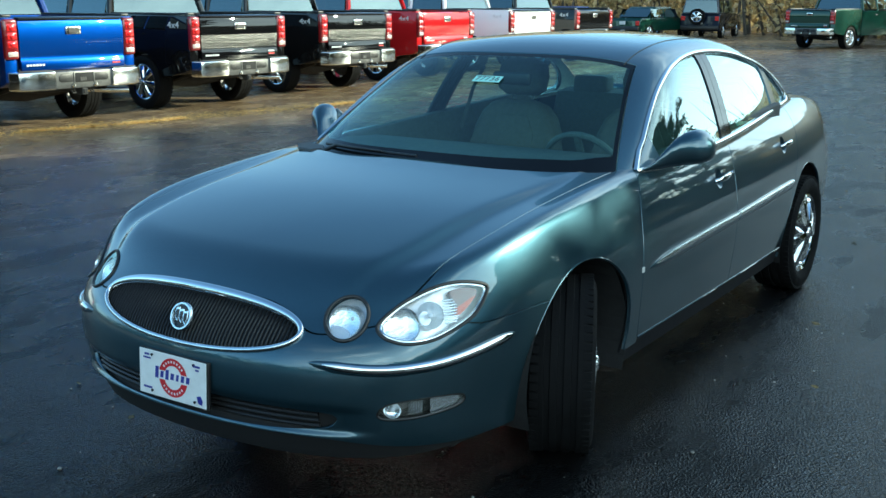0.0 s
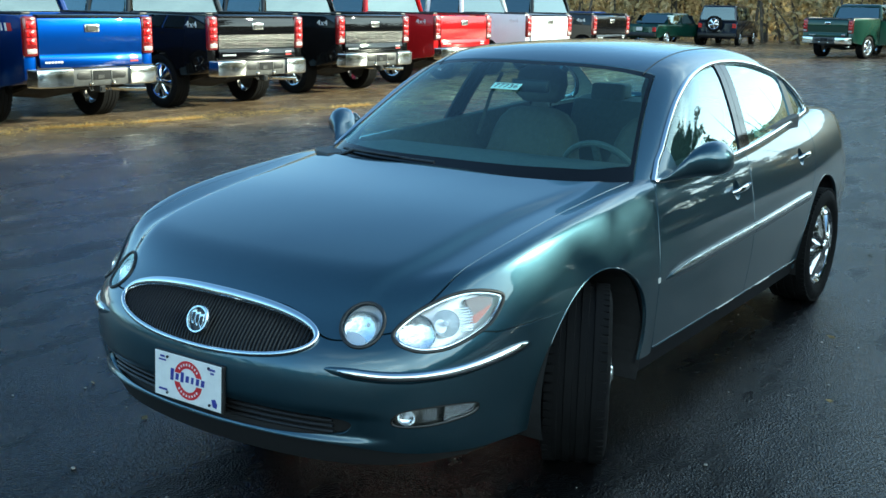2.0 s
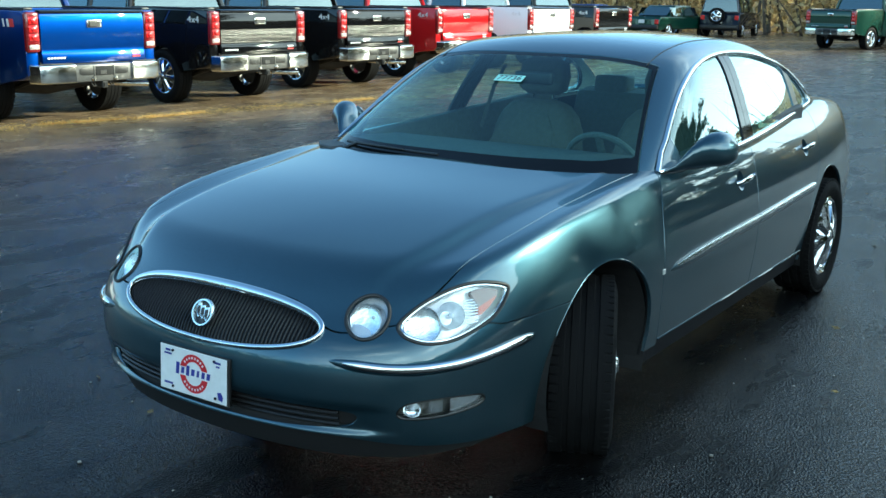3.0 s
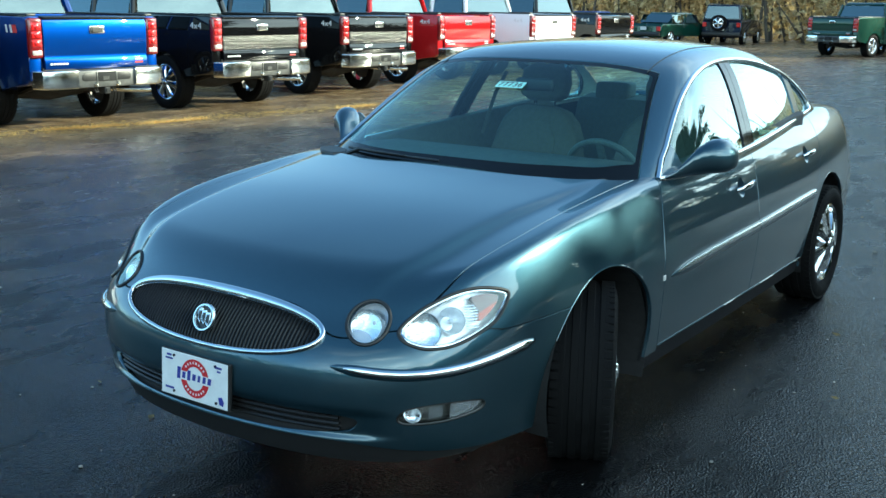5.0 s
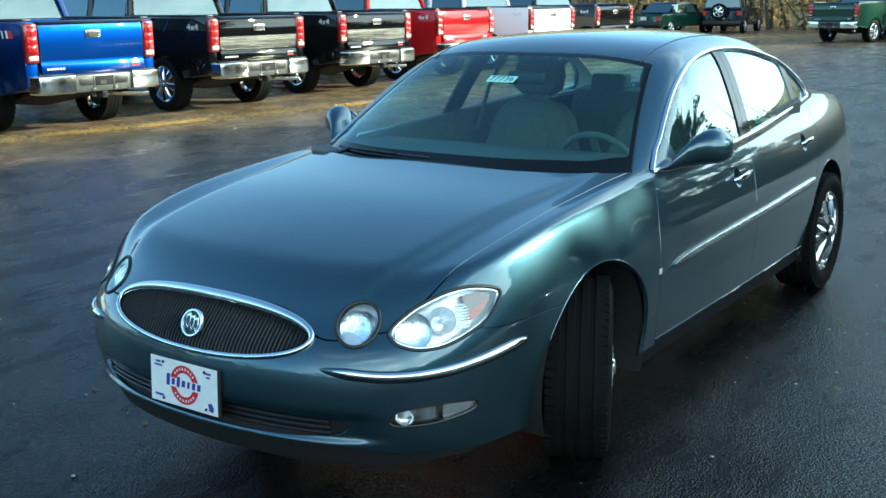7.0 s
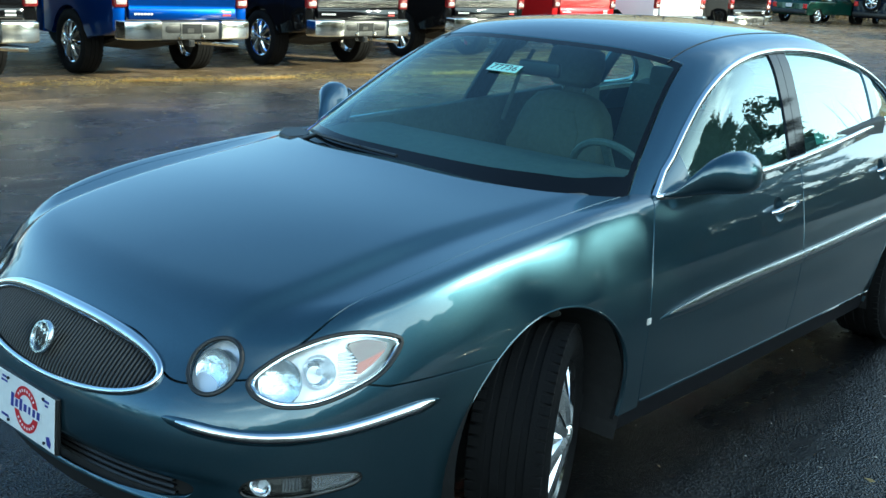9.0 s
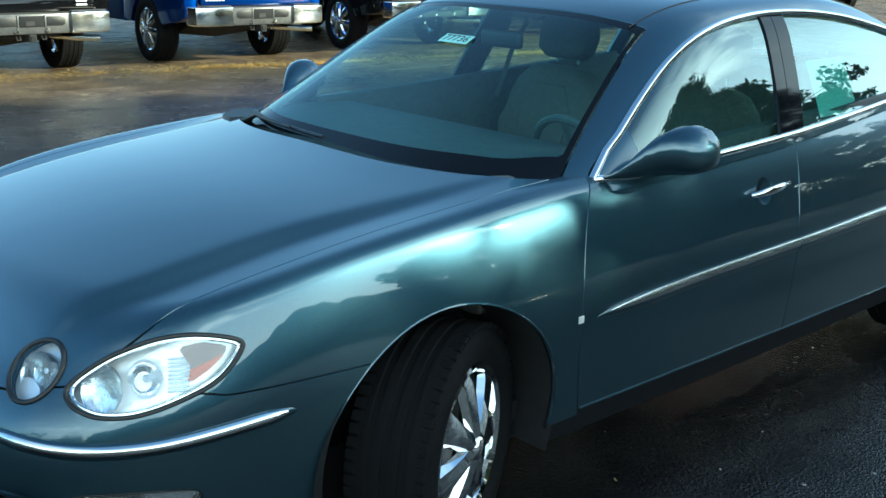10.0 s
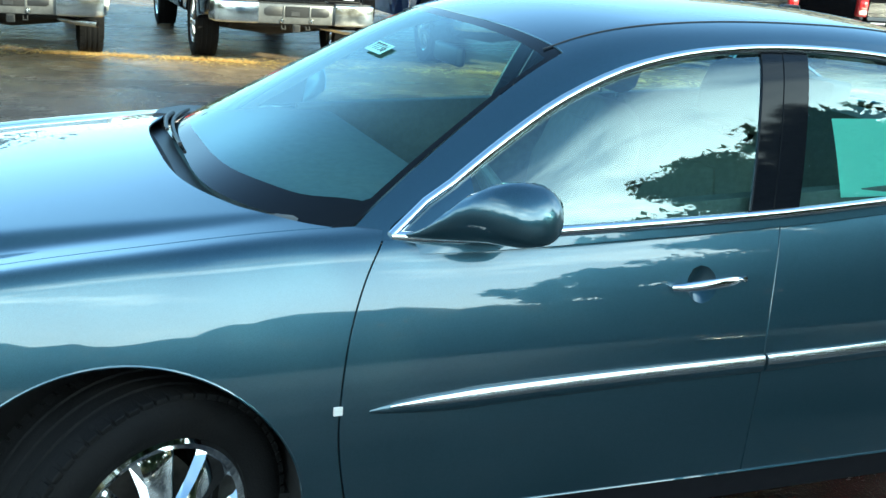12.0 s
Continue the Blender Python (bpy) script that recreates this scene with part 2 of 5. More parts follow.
# the sedan's design curves: x runs from the front axle to the rear, a is the distance from the middle plane, z is up
flank_width = spline([(-1.2, .80), (-.55, .872), (0, .912), (.5, .924), (1.4, .930), (2.2, .925), (2.9, .905), (3.4, .865), (3.85, .80)])
flank_inset = spline([(.10, .085), (.2, .06), (.3, .038), (.45, .014), (.6, 0), (.7, .004), (.8, .022), (.9, .05), (1.0, .095), (1.1, .16)])
nose_lean = spline([(.1, .14), (.2, .08), (.3, .03), (.4, .005), (.5, 0), (.58, .012), (.65, .055), (.70, .10), (.76, .14), (.85, .19)])
top_line = spline([(-1.4, .63), (-1.2, .735), (-1.0, .828), (-.75, .90), (-.4, .962), (0, 1.005), (.3, 1.045), (.8, 1.085), (1.6, 1.11), (2.4, 1.125), (3.0, 1.12), (3.4, 1.105), (3.85, 1.065)])
crease_line = spline([(-1.1, .49), (-.94, .53), (-.8, .572), (-.6, .598), (-.25, .622), (0, .645), (.25, .665)])
hood_crown = spline([(-1.2, .035), (-.6, .034), (-.3, .031), (0, .034), (.2, .043), (.4, .054), (.7, .056), (1.2, .040), (1.7, .035), (3.8, .035)])
crease_drop = spline([(-1.2, .022), (-.8, .030), (-.4, .028), (-.1, .021), (.15, .012), (.4, .004), (.7, 0), (3.8, 0)])
shoulder_fall = spline([(-1.2, -.11), (-.7, -.14), (-.4, -.135), (-.1, -.115), (.1, -.085), (.3, -.04), (.5, .01), (.8, .02), (1.3, 0), (3.8, 0)])
shoulder_bulge = spline([(-1.2, 0), (-.8, 0), (-.5, .004), (-.2, .008), (.1, .008), (.35, .004), (.6, .001), (.8, 0), (3.8, 0)])
roof_line = spline([(.6, 1.41), (.85, 1.445), (1.2, 1.483), (1.7, 1.503), (2.2, 1.488), (2.6, 1.438), (3.0, 1.345)])
cabin_width = spline([(.0, .80), (.5, .846), (1.0, .860), (1.55, .848), (2.1, .828), (2.6, .795), (3.1, .74)])


def upper_z(x, a):
    """Height of the upper deck: crowned hood, its crease, and the fender's rise beyond."""
    crown = hood_crown(x) * (a / .75) ** 2
    step = crease_drop(x) / (1 + np.exp(-np.clip((a - crease_line(x) - .012) / .012, -50, 50)))
    fall = shoulder_fall(x) * (a - .64 + np.hypot(a - .64, .03)) / 2
    return top_line(x) - crown - step - fall


def body_field(x, y, z):
    """Below zero inside the sedan's lower body."""
    a = np.abs(y)
    side = a - flank_width(x) + flank_inset(z) - shoulder_bulge(x) * (1 - np.clip((z - .62) / .33, 0, 1))
    scoop = .020 * (1 / (1 + np.exp(-np.clip((z - .352) / .005, -50, 50))) - 1 / (1 + np.exp(-np.clip((z - .436) / .007, -50, 50)))) * np.clip((.68 - a) / .10, 0, 1)
    front = -1.21 + .27 * a * a + nose_lean(z) + scoop - x
    top = z - upper_z(x, a)
    rear = x - 3.80 + .22 * a * a + .5 * np.maximum(.45 - z, 0) ** 2 - .10 * (z - .6)
    f = smax(side, front, .52)
    f = smax(f, top, np.interp(x, (-1.0, -.72, .5, .9), (.17, .055, .055, .10)))
    return smax(f, rear, .4)


def cabin_field(x, y, z):
    """Below zero inside the glasshouse."""
    a = np.abs(y)
    side = (a - cabin_width(x) + .35 * (z - 1.0) + .30 * np.maximum(z - 1.0, -.2) ** 2) * .92
    screen = (z - .974 - .52 * (x - .075 - .72 * a ** 3.4)) * .887
    back = (z - 1.10 - .50 * (3.34 - .45 * a * a - x)) * .894
    top = z - roof_line(x) + .12 * a * a
    f = smax(screen, top, .14)
    f = smax(f, back, .3)
    return smax(f, side, .15)


# ---- sheet metal: a field is met along rays, and panels are cut out of the sheet ----
def gradient(field, v):
    e = 1e-4
    g = np.stack([field(*(v + d).T) - field(*(v - d).T) for d in np.eye(3) * e], 1)
    return g / np.maximum(np.linalg.norm(g, axis=1, keepdims=True), 1e-9)


def sheet(field, origins, azimuths, thetas):
    """Half a skin, on the y < 0 side: columns of rays, each with an origin and a heading, swept through the elevations."""
    o = np.repeat(np.array(origins, float)[:, None], len(thetas), 1)
    az, th = np.meshgrid(np.array(azimuths), np.array(thetas), indexing="ij")
    d = np.stack([np.sin(az) * np.cos(th), -np.cos(az) * np.cos(th), np.sin(th)], -1)
    lo, hi = np.zeros(az.shape), np.full(az.shape, 3.0)
    for _ in range(34):
        mid = (lo + hi) / 2
        p = o + mid[..., None] * d
        inside = field(p[..., 0], p[..., 1], p[..., 2]) < 0
        lo, hi = np.where(inside, mid, lo), np.where(inside, hi, mid)
    v = (o + lo[..., None] * d).reshape(-1, 3)
    c, r = az.shape
    i = (np.arange(c - 1)[:, None] * r + np.arange(r - 1)[None]).ravel()
    f = np.concatenate([np.stack([i, i + r, i + r + 1], 1), np.stack([i, i + r + 1, i + 1], 1)])
    return v, gradient(field, v), f


def cut(m, g):
    """Keeps the part of the mesh where g (a value a vertex) is below zero, with a clean edge at zero."""
    v, n, f = m
    g = np.where(np.abs(g) < 1e-7, 1e-7, g)
    s = g[f] < 0
    k = s.sum(1)
    keep = [f[k == 3]]
    nv, nn, made = [v], [n], {}
    count = len(v)
    extra_v, extra_n, extra_f = [], [], []

    def between(a, b):
        nonlocal count
        key = (min(a, b), max(a, b))
        if key not in made:
            t = g[a] / (g[a] - g[b])
            extra_v.append(v[a] + (v[b] - v[a]) * t)
            q = n[a] + (n[b] - n[a]) * t
            extra_n.append(q / max(np.linalg.norm(q), 1e-9))
            made[key] = count
            count += 1
        return made[key]
    for tri, ins in zip(f[(k == 1) | (k == 2)].tolist(), s[(k == 1) | (k == 2)].tolist()):
        one = ins.index(True) if sum(ins) == 1 else ins.index(False)
        a, b, c = tri[one], tri[(one + 1) % 3], tri[(one + 2) % 3]
        p, q = between(a, b), between(a, c)
        if sum(ins) == 1:
            extra_f.append((a, p, q))
        else:
            extra_f += [(p, b, c), (p, c, q)]
    if extra_v:
        nv.append(np.array(extra_v))
        nn.append(np.array(extra_n))
    if extra_f:
        keep.append(np.array(extra_f))
    v, n, f = np.concatenate(nv), np.concatenate(nn), np.concatenate(keep).astype(int)
    used = np.unique(f)
    back = np.full(len(v), -1)
    back[used] = np.arange(len(used))
    return v[used], n[used], back[f]


def trim_to(m, *fields):
    for g in fields:
        if len(m[2]):
            m = cut(m, g(m[0][:, 0], np.abs(m[0][:, 1]), m[0][:, 2]))
    return m


def mirrored(m):
    v, n, f = m
    s = np.array((1, -1, 1))
    return v * s, n * s, f[:, ::-1]


def both(m):
    """The half and its mirror image, joined in the middle."""
    a, b = m, mirrored(m)
    v, n = np.concatenate([a[0], b[0]]), np.concatenate([a[1], b[1]])
    f = np.concatenate([a[2], b[2] + len(a[0])])
    _, first, inv = np.unique(np.round(v, 5), axis=0, return_index=True, return_inverse=True)
    f = inv.ravel()[f]
    f = f[(f[:, 0] != f[:, 1]) & (f[:, 1] != f[:, 2]) & (f[:, 2] != f[:, 0])]
    return v[first], n[first], f


def raised(m, h):
    return m[0] + m[1] * h, m[1], m[2]


def panel(name, m, material, parent, label="", rim=.014, fillet=.0015):
    """A pressed panel: the outer skin, with its edges turned inwards."""
    v, n, f = m
    e = np.concatenate([f[:, [0, 1]], f[:, [1, 2]], f[:, [2, 0]]])
    key = np.sort(e, 1)
    _, idx, cnt = np.unique(key, axis=0, return_index=True, return_counts=True)
    edge = e[idx[cnt == 1]]
    vs, ns, fs = [v], [n], [f]
    if rim and len(edge):
        a, b = v[edge[:, 0]], v[edge[:, 1]]
        na, nb = n[edge[:, 0]], n[edge[:, 1]]
        side = np.cross(b - a, na)
        side /= np.maximum(np.linalg.norm(side, axis=1, keepdims=True), 1e-9)
        base = len(v)
        k = len(a)
        vs += [a, b, b - nb * rim, a - na * rim]
        ns += [side * .7 + na * .7, side * .7 + nb * .7, side, side]
        i = base + np.arange(k)
        fs += [np.stack([i + k, i, i + 3 * k], 1), np.stack([i + k, i + 3 * k, i + 2 * k], 1)]
    v, n, f = np.concatenate(vs), np.concatenate(ns), np.concatenate(fs)
    n = n / np.maximum(np.linalg.norm(n, axis=1, keepdims=True), 1e-9)
    me = bpy.data.meshes.new(name)
    me.from_pydata(v.tolist(), [], f.tolist())
    me.polygons.foreach_set("use_smooth", [True] * len(me.polygons))
    me.normals_split_custom_set_from_vertices(n.tolist())
    return link(name, me, material, parent, label)


def lift(field, x, y, z, h=0.0):
    """The point of the field nearest to (x, y, z), raised by h along its normal; also the normal."""
    p = np.array((x, y, z), float)
    for _ in range(12):
        g = gradient(field, p[None])[0]
        e = 1e-4
        slope = (field(*(p + g * e)) - field(*(p - g * e))) / (2 * e)
        p = p - g * field(*p) / max(slope, .2)
    g = gradient(field, p[None])[0]
    return Vector(p + g * h), Vector(g)


# ---- outlines on the sedan's skin ----
def closed(pts, k=10):
    """A smooth closed outline through the points."""
    n = len(pts)
    out = []
    for i in range(n):
        p0, p1, p2, p3 = (np.array(pts[(i + j) % n], float) for j in (-1, 0, 1, 2))
        for s in np.arange(k) / k:
            out.append(.5 * (2 * p1 + (p2 - p0) * s + (2 * p0 - 5 * p1 + 4 * p2 - p3) * s ** 2 + (3 * p1 - p0 - 3 * p2 + p3) * s ** 3))
    return np.array(out)


def outline_field(pts):
    """Signed distance to a closed outline: below zero inside."""
    p = np.array(pts)
    q = np.roll(p, -1, 0)

    def at(u, v):
        u, v = np.asarray(u, float), np.asarray(v, float)
        best, wind = np.full(u.shape, 9.0), np.zeros(u.shape, bool)
        for (ax, ay), (bx, by) in zip(p, q):
            dx, dy = bx - ax, by - ay
            t = np.clip(((u - ax) * dx + (v - ay) * dy) / max(dx * dx + dy * dy, 1e-12), 0, 1)
            best = np.minimum(best, np.hypot(u - ax - t * dx, v - ay - t * dy))
            cross = (ay > v) != (by > v)
            wind ^= cross & (u < ax + (v - ay) * dx / (dy if abs(dy) > 1e-12 else 1e-12))
        return np.where(wind, -best, best)
    return at


LAMP = closed([(-.531, .686), (-.529, .663), (-.502, .647), (-.456, .637), (-.378, .641), (-.286, .666), (-.208, .700), (-.158, .756), (-.169, .780), (-.255, .797), (-.338, .789), (-.425, .7575), (-.488, .721)], 9)
ROUND = [(-.6033 + .0742 * math.cos(t) * .7636 - .0415 * math.sin(t) * .6456, .7046 + .0742 * math.cos(t) * .6456 + .0415 * math.sin(t) * .7636) for t in np.linspace(0, 2 * math.pi, 49)[:-1]]
FOG = closed([(-.558, .428), (-.524, .455), (-.417, .461), (-.31, .452), (-.260, .438), (-.278, .410), (-.412, .398), (-.535, .404)])
GRILLE = [(.437 * math.copysign(abs(math.cos(k * math.pi / 40)) ** .9, math.cos(k * math.pi / 40)), .658 + .076 * math.sin(k * math.pi / 40)) for k in range(80)]
WINDOW = closed([(.500, .986), (.65, 1.095), (.80, 1.196), (.95, 1.283), (1.116, 1.350), (1.29, 1.389), (1.47, 1.408), (1.65, 1.414), (1.85, 1.409), (2.03, 1.394), (2.2, 1.370), (2.49, 1.312), (2.68, 1.238), (2.77, 1.165), (2.785, 1.105), (2.70, 1.092), (2.42, 1.078), (1.909, 1.043), (1.52, 1.020), (1.06, 1.004), (.75, .994)], 6)
lamp_in, round_in, fog_in, grille_in, window_in = (outline_field(o) for o in (LAMP, ROUND, FOG, GRILLE, WINDOW))


def skew(x, a):
    return .87 * x + .5 * a


hood_side = spline([(-.95, .66), (-.82, .715), (-.7, .728), (-.45, .748), (-.2, .752), (.1, .764), (.4, .772)])
hood_front = spline([(0, .741), (.2, .736), (.35, .712), (.46, .664), (.6, .68), (.75, .70)])
door_front = spline([(.25, .43), (.373, .400), (.556, .370), (.713, .377), (.855, .410), (.957, .459), (1.0, .49)])
door_mid = spline([(.25, 1.50), (.574, 1.476), (.712, 1.480), (.881, 1.505), (.985, 1.532), (1.05, 1.55)])
door_back = spline([(.25, 2.38), (.55, 2.40), (.68, 2.46), (.80, 2.56), (.92, 2.63), (1.05, 2.66)])
belt = spline([(.3, .974), (.478, .980), (1.06, 1.002), (1.52, 1.018), (1.909, 1.041), (2.42, 1.075), (2.85, 1.095), (3.2, 1.105)])


def arch(cx, r):
    return lambda x, a, z: r - np.hypot(x - cx, np.maximum(z - .36, 0))


cowl = spline([(0, .085), (.2, .088), (.4, .115), (.56, .175), (.65, .235), (.7, .29), (.75, .345), (.8, .44), (.85, .56)])


def bumper_top(x, a):
    k = np.clip((x + .9) / .2, 0, 1)
    return hood_front(a) * (1 - k) + .662 * k


FRONT_ARCH, REAR_ARCH = arch(-.09, .392), arch(2.77, .388)
G = .0024  # half a panel gap


def sedan_skin():
    fan = np.linspace(math.pi / 2, 0, 80)
    xs = np.concatenate([np.linspace(-.5, 1.0, 100)[1:], np.linspace(1.0, 3.2, 110)[1:]])
    back = np.linspace(0, math.pi / 2, 36)[1:]
    o = [(-.5, 0, .55)] * 80 + [(x, 0, .55) for x in xs] + [(3.2, 0, .55)] * 35
    az = list(-fan) + [0] * len(xs) + list(back)
    th = np.radians(np.concatenate([np.linspace(-38, -24, 16), np.linspace(-24, -8, 44)[1:], np.linspace(-8, 22, 38)[1:], np.linspace(22, 40, 60)[1:], np.linspace(40, 90, 54)[1:]]))
    return sheet(body_field, o, az, th)


def cabin_skin():
    fan = np.linspace(math.pi / 2, 0, 56)
    xs = np.linspace(1.2, 2.3, 70)[1:]
    back = np.linspace(0, math.pi / 2, 40)[1:]
    o = [(1.2, 0, .95)] * 56 + [(x, 0, .95) for x in xs] + [(2.3, 0, .95)] * 39
    az = list(-fan) + [0] * len(xs) + list(back)
    return sheet(cabin_field, o, az, np.radians(np.concatenate([np.linspace(-6, 40, 60), np.linspace(40, 90, 50)[1:]])))


def tyre_parts(wheel, radius, rim, width, lugs=64):
    w, r = width / 2, radius
    prof = [(rim - .012, -w * .80), (rim + .012, -w * .86), (rim + .03, -w * .98), ((rim + r) / 2, -w * 1.06), (r - .035, -w * 1.02), (r - .012, -w * .92), (r - .001, -w * .74)]
    tread = []
    for c in (-.42, 0, .42):
        tread += [(r, w * (c - .10)), (r - .005, w * (c - .08)), (r - .005, w * (c + .08)), (r, w * (c + .10))]
    prof = prof + tread + [(a, -b) for a, b in prof[::-1]] + [(rim - .012, -w * .80)]
    part("tyre", lathe(prof, 72), RUBBER, wheel, "worn black rubber tyre", smooth=True)
    bm = bmesh.new()
    for k in range(lugs):
        for s in (-1, 1):
            b = bmesh.new()
            box((0, s * w * .80, r - .0075), (2 * math.pi * r / lugs * .80, w * .30, .014), .002, 1, b)
            bmesh.ops.transform(b, matrix=Matrix.Rotation(2 * math.pi * (k + (.5 if s > 0 else 0)) / lugs, 4, "Y"), verts=b.verts)
            me = bpy.data.meshes.new("lug")
            b.to_mesh(me)
            b.free()
            bm.from_mesh(me)
            bpy.data.meshes.remove(me)
    part("tread", bm, RUBBER, wheel, kind="stuff")


def spoke_wheel(parent, m, radius=.335, rim=.218, width=.225, spokes=7, metal=None, name="wheel", lugs=64):
    """A wheel on the y axis, its face towards -y."""
    metal = metal or CHROME
    wheel = thing(name)
    wheel.parent = parent
    wheel.matrix_local = m
    tyre_parts(wheel, radius, rim, width, lugs)
    w = width / 2
    face = -w * .80
    r = rim
    part("rim", lathe([(r + .010, face - .004), (r + .012, face - .010), (r + .002, face - .014), (r - .012, face - .006), (r - .020, face + .03), (r - .028, w * .6), (r + .004, w * .75), (r + .006, w * .70), (r + .004, face)], 64), metal, wheel, "chrome rim", smooth=True)
    for k in range(spokes):
        b = bmesh.new()
        rows = []
        for q, half, d in ((.16, .036, -.030), (.35, .034, -.026), (.62, .043, -.016), (.85, .056, -.006), (.97, .066, .006)):
            rr = r * q
            rows.append([b.verts.new((rr, face + d + e, s * half * (rim / .218))) for s, e in ((-1, .022), (-.72, .002), (0, -.008), (.72, .002), (1, .022))])
        for i in range(len(rows) - 1):
            for j in range(4):
                b.faces.new((rows[i][j], rows[i][j + 1], rows[i + 1][j + 1], rows[i + 1][j]))
        bmesh.ops.transform(b, matrix=Matrix.Rotation(2 * math.pi * k / spokes + .2, 4, "Y"), verts=b.verts)
        me = bpy.data.meshes.new("spoke")
        b.to_mesh(me)
        b.free()
        part("spoke", bmesh_of(me), metal, wheel, smooth=True)
    part("hub_cap", lathe([(0, face - .046), (.022, face - .045), (.030, face - .040), (.036, face - .030), (.050, face - .026), (.056, face + .01)], 32), metal, wheel, "chrome hub cap", smooth=True)
    part("brake_disc", lathe([(0, .0), (r * .74, 0), (r * .74, .02), (0, .02)], 40), DISC, wheel, "dark steel brake disc", smooth=True)
    for k in range(5):
        a = 2 * math.pi * k / 5
        part("lug_nut", lathe([(0, face - .02), (.008, face - .018), (.010, face + .01)], 8, None, Matrix.Translation((.058 * math.cos(a), 0, .058 * math.sin(a)))), metal, wheel, smooth=True)
    return wheel


def bmesh_of(me):
    bm = bmesh.new()
    bm.from_mesh(me)
    bpy.data.meshes.remove(me)
    return bm


DISC = mat("brake_steel", (.12, .11, .10), .5, .8, vary=.3, scale=20)
def along_y(field, x, z):
    """Half width of the skin at (x, z)."""
    lo, hi = 0.0, 1.4
    for _ in range(40):
        m = (lo + hi) / 2
        lo, hi = (m, hi) if field(x, m, z) < 0 else (lo, m)
    return lo


def along_x(y, z):
    """Where the nose meets the line at (y, z)."""
    lo, hi = 0.0, -2.0
    for _ in range(40):
        m = (lo + hi) / 2
        lo, hi = (m, hi) if body_field(m, y, z) < 0 else (lo, m)
    return lo


def on_corner(u, z, h=0.0):
    """The point of the front corner with skew coordinate u at height z, and its normal, for y < 0."""
    lo, hi = .2, 1.3
    for _ in range(40):
        m = (lo + hi) / 2
        lo, hi = (m, hi) if body_field((u - .5 * m) / .87, m, z) < 0 else (lo, m)
    p = np.array(((u - .5 * lo) / .87, -lo, z))
    g = gradient(body_field, p[None])[0]
    return Vector(p + g * h), Vector(g)


def side_of(p, flip):
    return Vector((p[0], -p[1], p[2])) if flip else Vector(p)


def facing(p, n, roll=0):
    """A pose at p whose -y axis looks along n."""
    q = (-Vector(n)).to_track_quat("Y", "Z").to_matrix().to_4x4()
    return Matrix.Translation(p) @ q @ Matrix.Rotation(radians(roll), 4, "Y")


sedan = thing("sedan", label="dark teal metallic four-door sedan with chrome grille parked on wet asphalt", category="car")
skin = sedan_skin()
chin = spline([(0, .338), (.4, .340), (.52, .337), (.685, .308), (.776, .280), (.84, .255), (.92, .245)])
skin = trim_to(skin, FRONT_ARCH, REAR_ARCH, lambda x, a, z: np.where(x < 0, chin(a), .228) - z)
lamp_out = lambda x, a, z: np.where(x < -.3, .004 - lamp_in(skew(x, a), z), -1)
round_out = lambda x, a, z: np.where(x < -.3, .004 - round_in(skew(x, a), z), -1)
fog_out = lambda x, a, z: np.where(x < -.3, .003 - fog_in(skew(x, a), z), -1)
grille_out = lambda x, a, z: np.where(x < -.7, .002 - grille_in(a, z), -1)
nose = trim_to(skin, lambda x, a, z: x - .7, lamp_out, round_out, fog_out, grille_out)
hood_m = trim_to(nose, lambda x, a, z: a - hood_side(x) + G, lambda x, a, z: bumper_top(x, a) - z + G, lambda x, a, z: x - cowl(a))
panel("hood", both(hood_m), PAINT, sedan)
bumper_m = trim_to(nose, lambda x, a, z: x + .09, lambda x, a, z: z - bumper_top(x, a) + G)
fender_m = trim_to(nose, lambda x, a, z: hood_side(x) - a + G, lambda x, a, z: x - door_front(z) + G,
                   lambda x, a, z: np.where(x < -.09, bumper_top(x, a) - z + G, -1), lambda x, a, z: z - belt(x) - np.maximum(.50 - x, 0), lambda x, a, z: np.where(x > 0, .3 - z, -1))
INTAKE = outline_field(closed([(0, .352), (.3, .353), (.5, .366), (.55, .385), (.545, .415), (.4, .424), (0, .426), (-.4, .424), (-.545, .415), (-.55, .385), (-.5, .366), (-.3, .353)], 5))
intake_out = lambda x, a, z: np.where(x < -.7, .002 - INTAKE(a, z), -1)
panel("front_bumper", both(trim_to(bumper_m, intake_out)), PAINT, sedan)
doors_m = trim_to(skin, lambda x, a, z: z - belt(x), lambda x, a, z: np.where((x > .3) & (x < 2.9), .5 - a, -1))
front_door_m = trim_to(doors_m, lambda x, a, z: door_front(z) - x + G, lambda x, a, z: x - door_mid(z) + G, lambda x, a, z: .324 - z)
rear_door_m = trim_to(doors_m, lambda x, a, z: door_mid(z) - x + G, lambda x, a, z: x - door_back(z) + G, lambda x, a, z: .324 - z)
dish = lambda cx, cz: (lambda x, a, z: (.043) - np.hypot(x - cx, (z - cz) * .95))
DISH_F, DISH_R = dish(1.285, .858), dish(2.335, .897)
front_dish_m = trim_to(front_door_m, lambda x, a, z: -DISH_F(x, a, z))
rear_dish_m = trim_to(rear_door_m, lambda x, a, z: -DISH_R(x, a, z))


def dished(m, cx, cz, r=.043, deep=.020):
    """Presses a round bowl into a patch of skin."""
    v, n, f = m
    u, w = (v[:, 0] - cx) / r, (v[:, 2] - cz) * .95 / r
    k = np.clip(u * u + w * w, 0, 1)
    t = n.copy()
    t[:, 0] -= 2 * deep / r * u
    t[:, 2] -= 2 * deep / r * w
    return v - n * (deep * (1 - k))[:, None], t / np.linalg.norm(t, axis=1, keepdims=True), f


